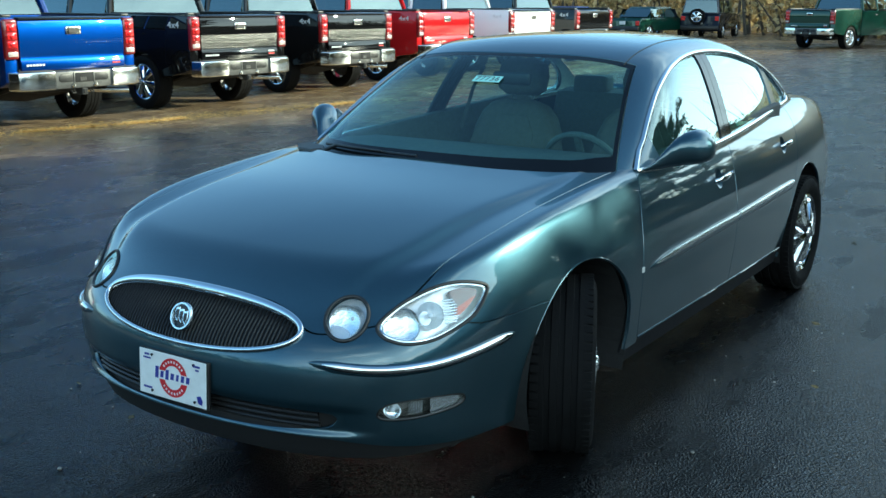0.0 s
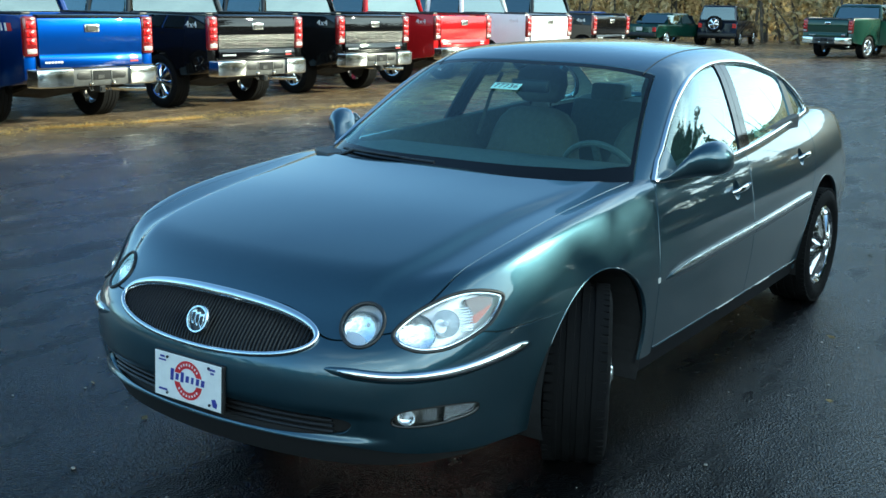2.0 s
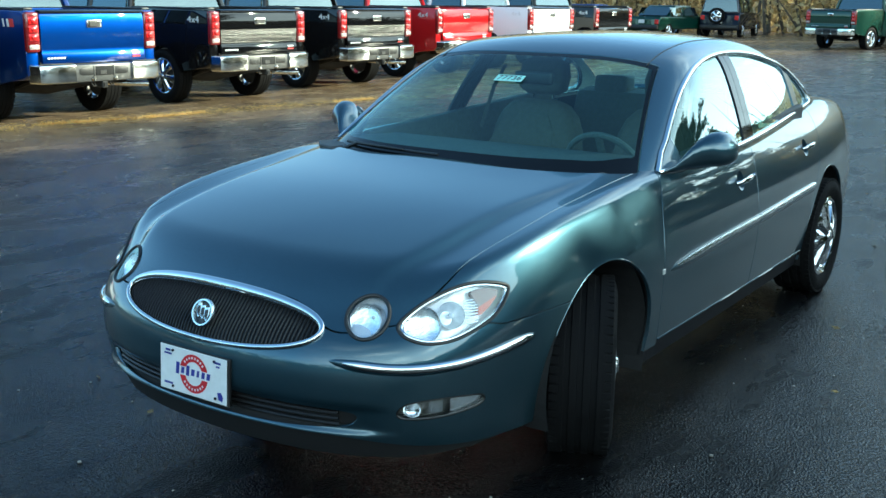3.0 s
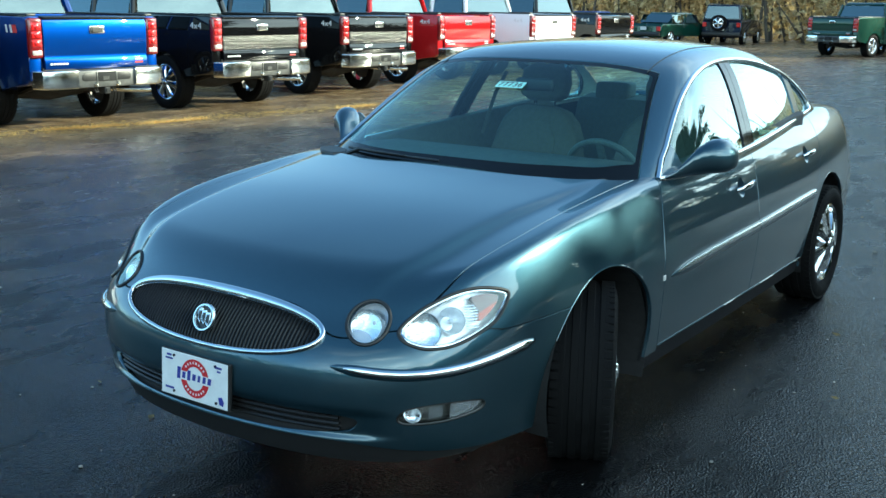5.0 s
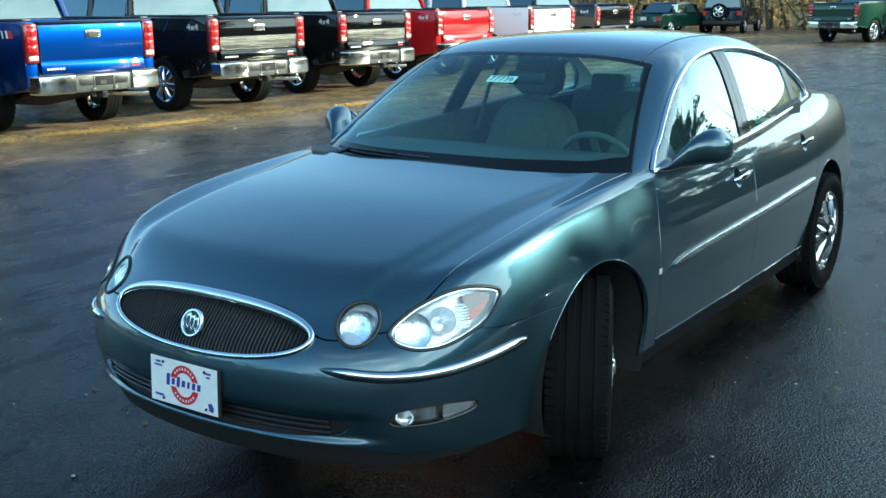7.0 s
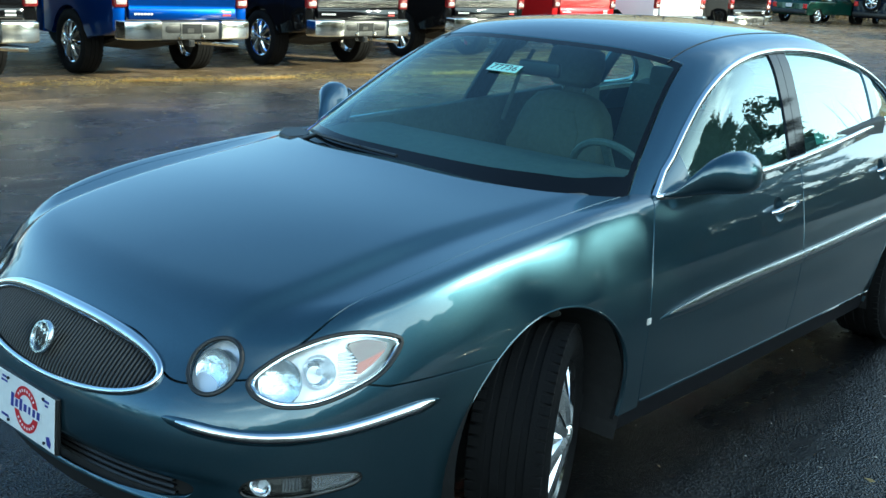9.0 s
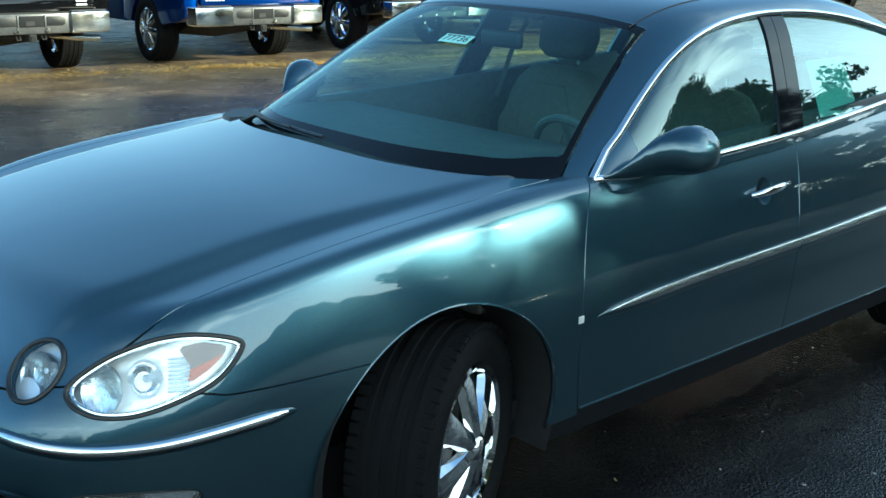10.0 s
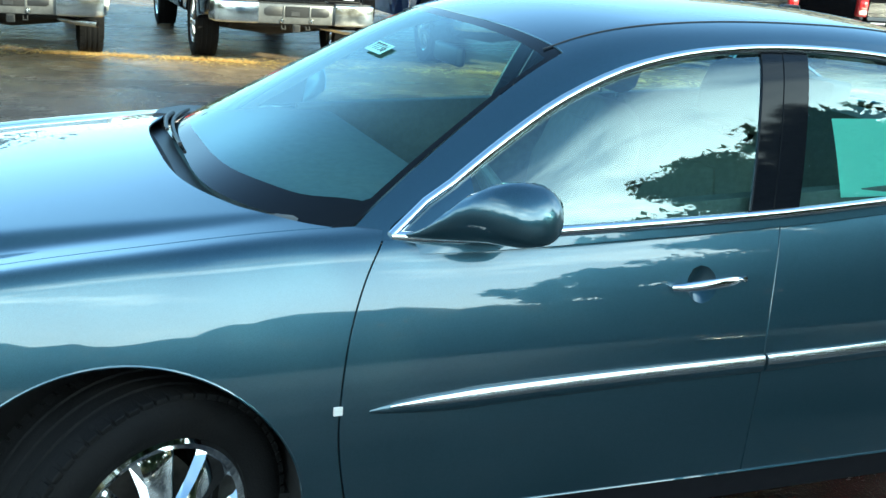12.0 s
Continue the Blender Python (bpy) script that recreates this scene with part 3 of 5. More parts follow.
front_dish_m, rear_dish_m = dished(front_dish_m, 1.285, .858), dished(rear_dish_m, 2.335, .897)
front_door_m, rear_door_m = trim_to(front_door_m, DISH_F), trim_to(rear_door_m, DISH_R)
rocker_m = trim_to(doors_m, lambda x, a, z: .25 - x, lambda x, a, z: x - 2.47, lambda x, a, z: z - .318, lambda x, a, z: -x + .3)
tail_m = trim_to(skin, lambda x, a, z: door_back(z) - x + G, lambda x, a, z: np.where(x < 3.02 + .3 * (.8 - a), np.maximum(z - belt(x), .6 - a), -1))
trunk_in = lambda x, a, z: np.maximum(np.maximum(a - .62, 3.08 - x), .78 - z)
for flip in (False, True):
    s = mirrored if flip else (lambda q: q)
    panel("fender", s(fender_m), PAINT, sedan)
    panel("front_door", s(front_door_m), PAINT, sedan)
    panel("rear_door", s(rear_door_m), PAINT, sedan)
    for q in (front_dish_m, rear_dish_m):
        panel("handle_recess", s(q), PAINT, sedan, rim=0)
    panel("rocker_panel", s(raised(rocker_m, -.012)), ROCKER, sedan, "rocker panel darkened to near black for its shade")
    panel("rear_quarter", s(trim_to(tail_m, lambda x, a, z: -trunk_in(x, a, z) + G)), PAINT, sedan)
panel("trunk_lid", both(trim_to(tail_m, lambda x, a, z: trunk_in(x, a, z) + G)), PAINT, sedan)
# dark inner shell behind the gaps and openings
inner = trim_to(sedan_skin(), FRONT_ARCH, REAR_ARCH, lambda x, a, z: .24 - z, lambda x, a, z: np.where((x > .1) & (x < 3.1), z - .93, -1),
                lambda x, a, z: np.where(x < -.3, .0 - lamp_in(skew(x, a), z), -1), lambda x, a, z: np.where(x < -.3, -round_in(skew(x, a), z), -1),
                lambda x, a, z: np.where(x < -.3, -fog_in(skew(x, a), z), -1))
panel("inner_shell", both(raised(inner, -.022)), SHELL, sedan, rim=0)

# glasshouse
cab = trim_to(cabin_skin(), lambda x, a, z: belt(x) - .03 - z, lambda x, a, z: -.012 - body_field(x, a, z))
screen_edge = lambda x, a, z: np.maximum(np.maximum(a - .780 + (z - .975) * .48, x - .958 - .12 * a * a), .19 * a ** 8 - .02 - x + .05)
back_edge = lambda x, a, z: np.maximum(np.maximum(a - .58 - (1.44 - z) * .32, 2.56 + .12 * a * a - x), 1.115 - z)
screen_m = trim_to(cab, lambda x, a, z: screen_edge(x, a, z) + .002, lambda x, a, z: x - 1.3)
panel("windshield", both(raised(trim_to(screen_m, lambda x, a, z: np.maximum(a - .766 + (z - .975) * .48, x - .922 - .10 * a * a), lambda x, a, z: .118 + .08 * a ** 4 + cowl(a) - x), -.003)), GLASS, sedan, "tinted windshield", rim=0)
rest = lambda x, a, z: -np.maximum(np.maximum(a - .766 + (z - .975) * .48, x - .922 - .10 * a * a), .118 + .08 * a ** 4 + cowl(a) - x)
FRIT = mat("black_glass_border", (.005, .006, .008), .05, spec=.2)
panel("windshield_border", both(raised(trim_to(screen_m, rest), -.003)), FRIT, sedan, "black band round the windshield", rim=0)
panel("rear_window", both(raised(trim_to(cab, lambda x, a, z: back_edge(x, a, z) + .002, lambda x, a, z: 1.9 - x), -.003)), GLASS, sedan, "tinted rear window", rim=0)
frame_m = trim_to(cab, lambda x, a, z: .003 - window_in(x, z), lambda x, a, z: np.where(x < 1.3, .002 - screen_edge(x, a, z), -1), lambda x, a, z: np.where(x > 1.9, .002 - back_edge(x, a, z), -1))
panel("roof", both(frame_m), PAINT, sedan, "roof with pillars in body colour")
LINING = mat("grey_headliner", (.45, .45, .42), .9, vary=.1, scale=30)
panel("headliner", both(raised(frame_m, -.022)), LINING, sedan, "pale grey roof lining", rim=0)
win_m = trim_to(cab, lambda x, a, z: window_in(x, z) + .003)
pillar_b = lambda z: 1.439 + (z - 1.033) * .28
pillar_c = lambda z: 2.425 + (z - 1.088) * .20
for flip in (False, True):
    s = mirrored if flip else (lambda q: q)
    for lo, hi, nm in ((lambda z: 0 * z + .695, lambda z: pillar_b(z), "front_window"), (lambda z: pillar_b(z) + .15, lambda z: pillar_c(z), "rear_side_window"), (lambda z: pillar_c(z) + .10, lambda z: 0 * z + 9, "quarter_window")):
        panel(nm, s(raised(trim_to(win_m, lambda x, a, z: lo(z) - x, lambda x, a, z: x - hi(z)), -.006)), SIDE_GLASS, sedan, "tinted side glass", rim=0)
    panel("mirror_sail", s(raised(trim_to(win_m, lambda x, a, z: x - .695), -.002)), PAINT, sedan)
    for lo, w, nm, mt in ((pillar_b, .066, "front_door_frame", FRIT), (lambda z: pillar_b(z) + .070, .080, "centre_pillar", FRIT), (pillar_c, .10, "rear_pillar_strip", PAINT)):
        panel(nm, s(trim_to(win_m, lambda x, a, z: lo(z) - x, lambda x, a, z: x - lo(z) - w)), mt, sedan)
    y = 1 if flip else -1
    # bright moulding round the side windows
    path = []
    for u, v in [WINDOW[0]] + list(WINDOW[4:-3:2]) + [WINDOW[0]]:
        path.append((u, y * (along_y(cabin_field, u, v) + .003), v))
    part("window_trim", tube(path, .0130, 10), BRIGHT, sedan, "bright chrome window moulding", smooth=True)

def roof_at(x, a):
    """Height of the roof skin at (x, a)."""
    lo, hi = 1.1, 1.7
    for _ in range(40):
        m = (lo + hi) / 2
        lo, hi = (m, hi) if cabin_field(x, a, m) < 0 else (lo, m)
    return lo


ditch = spline([(.96, .542), (1.08, .540), (1.25, .534), (1.45, .515), (1.8, .502), (2.2, .505), (2.52, .535)])
for s in (-1, 1):
    part("roof_seam", tube([(x, s * float(ditch(x)), roof_at(x, float(ditch(x))) + .0006) for x in np.linspace(.965, 2.52, 46)], .0024, 6), BLACK, sedan, "black roof ditch moulding", smooth=True)

for x, y, steer in ((-.05, -.795, 26), (-.05, .795, 26), (2.77, -.81, 0), (2.77, .81, 0)):
    spoke_wheel(sedan, pose(x, y, .335, 0, 0, (0 if y < 0 else 180) + steer))


# ---- the sedan's fittings ----
EMBLEM_DARK = mat("emblem_enamel", (.01, .01, .012), .25)
WHITE = mat("white_enamel", (.78, .80, .80), .35, vary=.06, scale=30)
RED = mat("red_enamel", (.55, .02, .03), .4)
INK = mat("blue_ink", (.03, .04, .28), .5)
DARK_INK = mat("dark_ink", (.02, .02, .03), .6)


def build_grille():
    g = thing("grille")
    g.parent = sedan
    back = trim_to(skin, lambda x, a, z: x + .7, lambda x, a, z: grille_in(a, z) - .006)
    panel("backing", both(raised(back, -.05)), SHELL, g, rim=-.05)
    n = 62
    for k in range(n):
        y = -.432 + .864 * k / (n - 1)
        half = .074 * math.sqrt(max(0, 1 - (y / .452) ** 2)) ** 1.0
        if half < .012:
            continue
        pts = []
        for j in range(7):
            z = (.658) + half * (j / 3 - 1)
            pts.append((along_x(y, z) + .010, y, z))
        part("bar", tube(pts, .0036, 6, flat=.8), GRILLE_BAR, g, smooth=True)
    ring = []
    for u, v in GRILLE:
        ring.append((along_x(u, v) - .004, u, v))
    rad = [.0095 + .0115 * max(0, math.sin(k * math.pi / 40)) for k in range(len(GRILLE))]
    part("surround", tube(ring, rad, 12, flat=.9, closed=True), CHROME, g, "chrome grille surround", smooth=True)
    e = Matrix.Translation((along_x(0, .655) - .012, 0, .655)) @ Matrix.Rotation(radians(-90), 4, "Z") @ Matrix.Rotation(radians(-22), 4, "X")
    b = lathe([(.036, .004), (.046, .002), (.0475, -.006), (.044, -.014), (.039, -.014), (.036, -.006), (.0355, .0)], 48, None, e)
    em = part("emblem", b, STRIP, g, "round chrome emblem", smooth=True)
    part("emblem_field", lathe([(0, -.004), (.040, -.003), (.040, .004)], 40, None, e), EMBLEM_DARK, em, smooth=True)
    for k in (-1, 0, 1):
        o, h = k * .0185, k * -.004
        outer = [(-.0125, .021), (.006, .025), (.0095, .0), (.004, -.024), (-.006, -.014), (-.011, .004)]
        for pts, lo, hi, mt in ((outer, -.010, -.003, STRIP), ([(u * .62, w * .68) for u, w in outer], -.0125, -.004, EMBLEM_DARK)):
            bm = prism([(o + u, h + w) for u, w in pts], lo, hi, "y", .001, 1)
            bmesh.ops.transform(bm, matrix=e, verts=bm.verts)
            part("emblem_shield", bm, mt, em)


GRILLE_BAR = mat("grille_bar_black_chrome", (.014, .014, .016), .28, .3)
build_grille()


def build_plate():
    plate = thing("dealer_plate", label="white dealer plate with red ring on the front bumper", category="plate")
    m = Matrix.Translation((-1.222, .0, .463)) @ pose(0, 0, 0, 90, 0, -90) @ pose(0, 0, 0, -3)
    def flat(name, bm, material, label="", up=plate):
        bmesh.ops.transform(bm, matrix=m, verts=bm.verts)
        return part(name, bm, material, up, label)
    flat("plate_sheet", box((0, 0, 0), (.305, .152, .002), .0009, 1), WHITE)
    flat("bracket", box((0, -.002, -.010), (.315, .160, .014), .004, 2), BLACK, "black plastic bracket")
    ring = bmesh.new()
    n = 48
    rows = [[ring.verts.new((r * math.cos(2 * math.pi * k / n) + .005, r * math.sin(2 * math.pi * k / n), .0022)) for k in range(n)] for r in (.040, .065)]
    for k in range(n):
        ring.faces.new((rows[0][k], rows[1][k], rows[1][(k + 1) % n], rows[0][(k + 1) % n]))
    flat("red_ring", ring, RED)
    for a in range(8):
        t = radians(40 + a * 14.3)
        for up in (1, -1):
            bm = box((0, 0, 0), (.0055, .0075, .0006))
            bmesh.ops.transform(bm, matrix=Matrix.Translation((.053 * math.cos(t) + .005, .053 * math.sin(t) * up, .0026)) @ Matrix.Rotation(up * (t - math.pi / 2), 4, "Z"), verts=bm.verts)
            flat("ring_mark", bm, WHITE)
    flat("name_band", box((.004, .002, .0026), (.172, .030, .0006)), WHITE)
    for k, (w, h) in enumerate(((.018, .040), (.017, .022), (.017, .034), (.018, .022), (.014, .022), (.017, .022), (.018, .022))):
        bm = prism([(-w / 2, -h / 2), (w / 2 - .003, -h / 2), (w / 2, h / 2), (-w / 2 + .003, h / 2)], .003, .0036, "z")
        bmesh.ops.translate(bm, verts=bm.verts, vec=(-.068 + k * .0235, .004 + (h - .022) * .2, 0))
        flat("name_bar", bm, INK)
    for x, y, w, h in ((-.115, .060, .022, .007), (-.115, .048, .034, .006), (.112, .058, .030, .007), (.114, .046, .016, .006), (-.112, -.052, .040, .007)):
        flat("small_print", box((x, y, .0024), (w, h, .0006)), INK)
    flat("state_mark", prism([(.112, -.040), (.128, -.036), (.138, -.052), (.134, -.066), (.118, -.062)], .002, .0028, "z"), INK, "small blue outline mark")
    for x, y in ((-.09, .062), (.10, .062), (-.09, -.060), (.105, -.060)):
        flat("screw", lathe([(0, -.002), (.004, -.001), (.005, .003)], 10, None, Matrix.Translation((x, y, .003)) @ Matrix.Rotation(math.pi / 2, 4, "X")), DARK_INK)


build_plate()


def build_intake():
    t = thing("lower_intake")
    t.parent = sedan
    back = trim_to(skin, lambda x, a, z: x + .7, lambda x, a, z: INTAKE(a, z) - .003)
    panel("backing", both(raised(back, -.06)), SHELL, t, rim=-.06)
    for z in (.370, .389, .408):
        pts = [(along_x(y, z) + .014, y, z) for y in np.linspace(-.5, .5, 41)]
        part("slat", tube(pts, .0055, 6, flat=1.6), BLACK, t, smooth=True)


build_intake()


def lamp_patch(inside, grow=-.001):
    return trim_to(skin, lambda x, a, z: x + .3, lambda x, a, z: inside(skew(x, a), z) - grow)


def bowl(parent, u, z, r, deep, flip, name="reflector_bowl", material=None, bulb=True):
    p, n = on_corner(u, z, -.012)
    n = (n + Vector((-.9, -.1, 0))).normalized()
    pr = [(r * math.sin(k / 8 * math.pi / 2), deep * (1 - math.cos(k / 8 * math.pi / 2))) for k in range(9)]
    pr = [(a, deep - b) for a, b in pr]
    m = facing(side_of(p, flip), side_of(n, flip))
    part(name, lathe(pr, 36, None, m), material or BOWL, parent, "polished reflector bowl", smooth=True)
    if bulb:
        part("bulb", lathe([(0, -.002), (.006, 0), (.009, .006), (.009, deep)], 16, None, m), BULB, parent, smooth=True)


BULB = mat("frosted_bulb", (.7, .74, .78), .15)
RIBBED = mat("ribbed_silver", (.84, .86, .88), .18, .9)
FOG_BACK = mat("fog_reflector", (.62, .60, .56), .22, .9, bump=.4, bump_scale=30)


def build_lamps():
    for flip in (False, True):
        s = mirrored if flip else (lambda q: q)
        h = thing("headlight")
        h.parent = sedan
        patch = lamp_patch(lamp_in, .0035)
        panel("housing", s(raised(patch, -.040)), SILVER, h, "silver lamp housing", rim=-.041)
        panel("lens", s(raised(lamp_patch(lamp_in, -.002), .001)), CLEAR, h, "clear lamp lens", rim=0).visible_shadow = False
        ring = [side_of(on_corner(u, v, .001)[0], flip) for u, v in LAMP[::2]]
        part("gasket", tube(ring, .0058, 8, closed=True), BLACK, h, "black rubber gasket", smooth=True)
        inner_ring = [side_of(on_corner(u * .955 - .0155, .718 + (v - .718) * .92, -.006)[0], flip) for u, v in LAMP[::2]]
        part("bezel", tube(inner_ring, .0056, 8, closed=True), BRIGHT, h, "bright inner bezel", smooth=True)
        bowl(h, -.462, .690, .058, .012, flip, "outer_reflector", FACET, bulb=False)
        bowl(h, -.368, .712, .043, .030, flip)
        for k in range(9):
            z = .684 + k * .0082
            swell = 1 - ((k - 4) / 5.5) ** 2
            pts = [side_of(on_corner(u, z, -.016)[0], flip) for u in np.linspace(-.318, -.282 + .016 * swell, 4)]
            part("rib", tube(pts, .0024, 6), RIBBED, h, smooth=True)
        wedge = outline_field([(-.296, .774), (-.24, .780), (-.188, .769), (-.190, .752), (-.225, .722), (-.276, .694), (-.266, .73)])
        lower = lambda x, a, z: z - .724 - .345 * (skew(x, a) + .272)
        panel("turn_lens", s(raised(trim_to(lamp_patch(wedge, 0), lower), -.012)), AMBER, h, "amber turn signal lens", rim=.02)
        panel("marker_lens", s(raised(trim_to(lamp_patch(wedge, 0), lambda x, a, z: -lower(x, a, z)), -.012)), MARKER, h, "dull maroon marker lens", rim=.02)
        r = thing("high_beam_lamp")
        r.parent = sedan
        panel("housing", s(raised(lamp_patch(round_in, .0035), -.028)), SILVER, r, "silver lamp housing", rim=-.029)
        panel("lens", s(raised(lamp_patch(round_in, -.002), .002)), CLEAR, r, "clear round lens", rim=0).visible_shadow = False
        part("gasket", tube([side_of(on_corner(u, v, .001)[0], flip) for u, v in ROUND], .0062, 8, closed=True), BLACK, r, "black rubber gasket", smooth=True)
        bowl(r, -.590, .708, .040, .026, flip)
        bowl(r, -.612, .700, .052, .010, flip, "outer_reflector", FACET, bulb=False)
        f = thing("fog_lamp")
        f.parent = sedan
        panel("housing", s(raised(lamp_patch(fog_in, .0025), -.035)), FOG_BACK, f, "dull lamp housing", rim=-.036)
        panel("lens", s(raised(lamp_patch(fog_in, -.001), -.004)), CLEAR, f, "clear fog lamp lens", rim=0).visible_shadow = False
        part("bezel", tube([side_of(on_corner(u, v, -.003)[0], flip) for u, v in FOG[::2]], .0035, 6, closed=True), BLACK, f, smooth=True)
        bowl(f, -.512, .428, .027, .016, flip)
        end = trim_to(lamp_patch(fog_in, .003), lambda x, a, z: -.385 - skew(x, a))
        panel("side_reflector", s(raised(end, -.012)), FACET, f, "bright faceted side reflector", rim=-.004)
        for k in range(6):
            u = -.455 + k * .0085
            part("rib", tube([side_of(on_corner(u, z, -.014)[0], flip) for z in (.408, .428, .447)], .0028, 6), RIBBED, f, smooth=True)
        # bright moulding round the bumper corner
        zz = spline([(-.715, .582), (-.59, .569), (-.461, .567), (-.323, .572), (-.171, .586), (-.042, .597)])
        us = np.linspace(-.700, -.060, 40)
        pts = [side_of(on_corner(u, float(zz(u)), .003)[0], flip) for u in us]
        rad = [.003 + .0115 * min(1, (k + .1) / 3, (39 - k + .1) / 3) ** .5 for k in range(40)]
        part("bumper_moulding", tube(pts, rad, 10, flat=.8), BRIGHT, sedan, "bright chrome bumper moulding", smooth=True)
        us = np.linspace(-.735, -.035, 44)
        pts = [side_of(on_corner(u, float(zz(u)) - .003, -.004)[0], flip) for u in us]
        rad = [.004 + .0165 * min(1, (k + .1) / 4, (43 - k + .1) / 4) ** .5 for k in range(44)]
        part("moulding_seat", tube(pts, rad, 12, flat=.55), PAINT, sedan, "body-coloured moulding base", smooth=True)


MARKER = mat("maroon_marker_lens", (.15, .085, .08), .25, coat=.3)
build_lamps()


def build_sides():
    for flip in (False, True):
        def at(x, z, h):
            a = along_y(body_field, x, z)
            g = gradient(body_field, np.array([[x, -a, z]]))[0]
            return side_of(np.array((x, -a, z)) + g * h, flip)
        line = spline([(.43, .619), (.9, .642), (1.479, .656), (2.0, .672), (2.42, .684)])
        for lo, hi, nm in ((.437, 1.4735, "door_moulding"), (1.4835, 2.405, "door_moulding")):
            xs = np.linspace(lo, hi, 30)
            tip = (lambda k: min(1, ((k + .15) / 6) ** .55)) if lo < 1 else (lambda k: 1)
            base = part(nm, tube([at(x, float(line(x)) - .006, .000) for x in xs], [.025 * tip(k) for k in range(30)], 10, flat=.5), PAINT, sedan, "body-coloured side moulding", smooth=True)
            inset = np.linspace(lo + (.045 if lo < 1 else 0), hi, 30)
            part("bright_strip", tube([at(x, float(line(x)) + .002, .0075) for x in inset], [.0150 * tip(k) for k in range(30)], 10, flat=.55), STRIP, base, "bright chrome strip", smooth=True)
        # turned lower edge of the doors
        part("door_edge", tube([at(x, .3225, .0015) for x in np.linspace(.42, 2.36, 50)], .0032, 6), PAINT, sedan, smooth=True)
        # door handles
        for cx, cz, rise in ((1.292, .860, .006), (2.342, .899, .004)):
            pts = [at(cx - .098 + .196 * k / 12, cz - rise + 2 * rise * k / 12, .012 + .026 * math.sin(math.pi * k / 12) ** .5) for k in range(13)]
            part("door_handle", tube(pts, [.006 + .0075 * math.sin(math.pi * (k + .5) / 13) ** .6 for k in range(13)], 10, flat=.8), CHROME, sedan, "chrome door handle", smooth=True)
        p = at(1.385, .868, .034)
        part("key_lock", lathe([(0, -.004), (.007, -.003), (.008, .006)], 16, None, facing(p, side_of(Vector((0, -1, .1)), flip))), CHROME, sedan, smooth=True)
        # small square badge on the fender
        p = at(.364, .622, .002)
        bm = box((0, 0, 0), (.021, .004, .021), .001, 1)
        bmesh.ops.translate(bm, verts=bm.verts, vec=p)
        part("fender_badge", bm, BADGE, sedan, "small pale square badge")
        # wing mirror
        mir = thing("wing_mirror")
        mir.parent = sedan
        secs = [(.828, .600, .990, .080, .008), (.850, .612, .997, .078, .014), (.872, .632, 1.010, .078, .024), (.895, .664, 1.034, .084, .044), (.920, .694, 1.055, .090, .062), (.950, .718, 1.068, .092, .071),
                (.980, .734, 1.072, .088, .072), (1.005, .744, 1.070, .078, .065), (1.025, .750, 1.066, .062, .052), (1.040, .754, 1.062, .040, .034), (1.046, .756, 1.060, .015, .012)]
        bm = bmesh.new()
        rings = []
        for a, cx, cz, rx, rz in secs:
            ring = []
            for k in range(28):
                t = 2 * math.pi * k / 28
                c, q = math.cos(t), math.sin(t)
                ring.append(bm.verts.new(side_of((cx + rx * math.copysign(abs(c) ** (.75 if c > 0 else 1), c), -a, cz + rz * math.copysign(abs(q) ** (.9 if q > 0 else .8), q)), flip)))
            rings.append(ring)
        for r0, r1 in zip(rings, rings[1:]):
            for k in range(28):
                bm.faces.new((r0[k], r0[(k + 1) % 28], r1[(k + 1) % 28], r1[k]))
        bm.faces.new(rings[-1])
        part("mirror_shell", bm, PAINT, mir, smooth=True)
        bm = prism([(.050 * math.cos(k * .5236) * 1.15, .046 * math.sin(k * .5236)) for k in range(12)], 0, .004, "y")
        bmesh.ops.transform(bm, matrix=facing(side_of((.806, -.965, 1.07), flip), (1, 0, 0)), verts=bm.verts)
        part("mirror_glass", bm, CHROME, mir, "silvered mirror glass")
        # wheel arch liners
        for cx, r in ((-.09, .40), (2.77, .396)):
            bm = bmesh.new()
            arc = [(cx + r * math.cos(t), .36 + r * math.sin(t)) for t in np.linspace(-.35, math.pi + .35, 30)]
            rows = [[bm.verts.new(side_of((u, -y, max(v, .2)), flip)) for u, v in arc] for y in (min(.905, along_y(body_field, cx, .75) - .012), .56)]
            for k in range(29):
                bm.faces.new((rows[0][k], rows[0][k + 1], rows[1][k + 1], rows[1][k]))
            bm.faces.new(rows[1])
            part("arch_liner", bm, LINER, sedan, "black wheel arch liner")
        # arch lip: the fender's turned edge
        for cx, r, lim in ((-.09, .3935, 0), (2.77, .3895, 0)):
            pts = [at(cx + r * math.cos(t), .36 + r * math.sin(t), -.003) for t in np.linspace(.02, math.pi - .02, 40)]
            part("arch_lip", tube(pts, .0042, 6), PAINT, sedan, smooth=True)


BADGE = mat("pale_badge", (.75, .75, .72), .3, .3)
LINER = mat("arch_liner_plastic", (.008, .008, .009), .8, vary=.3, scale=40)
build_sides()


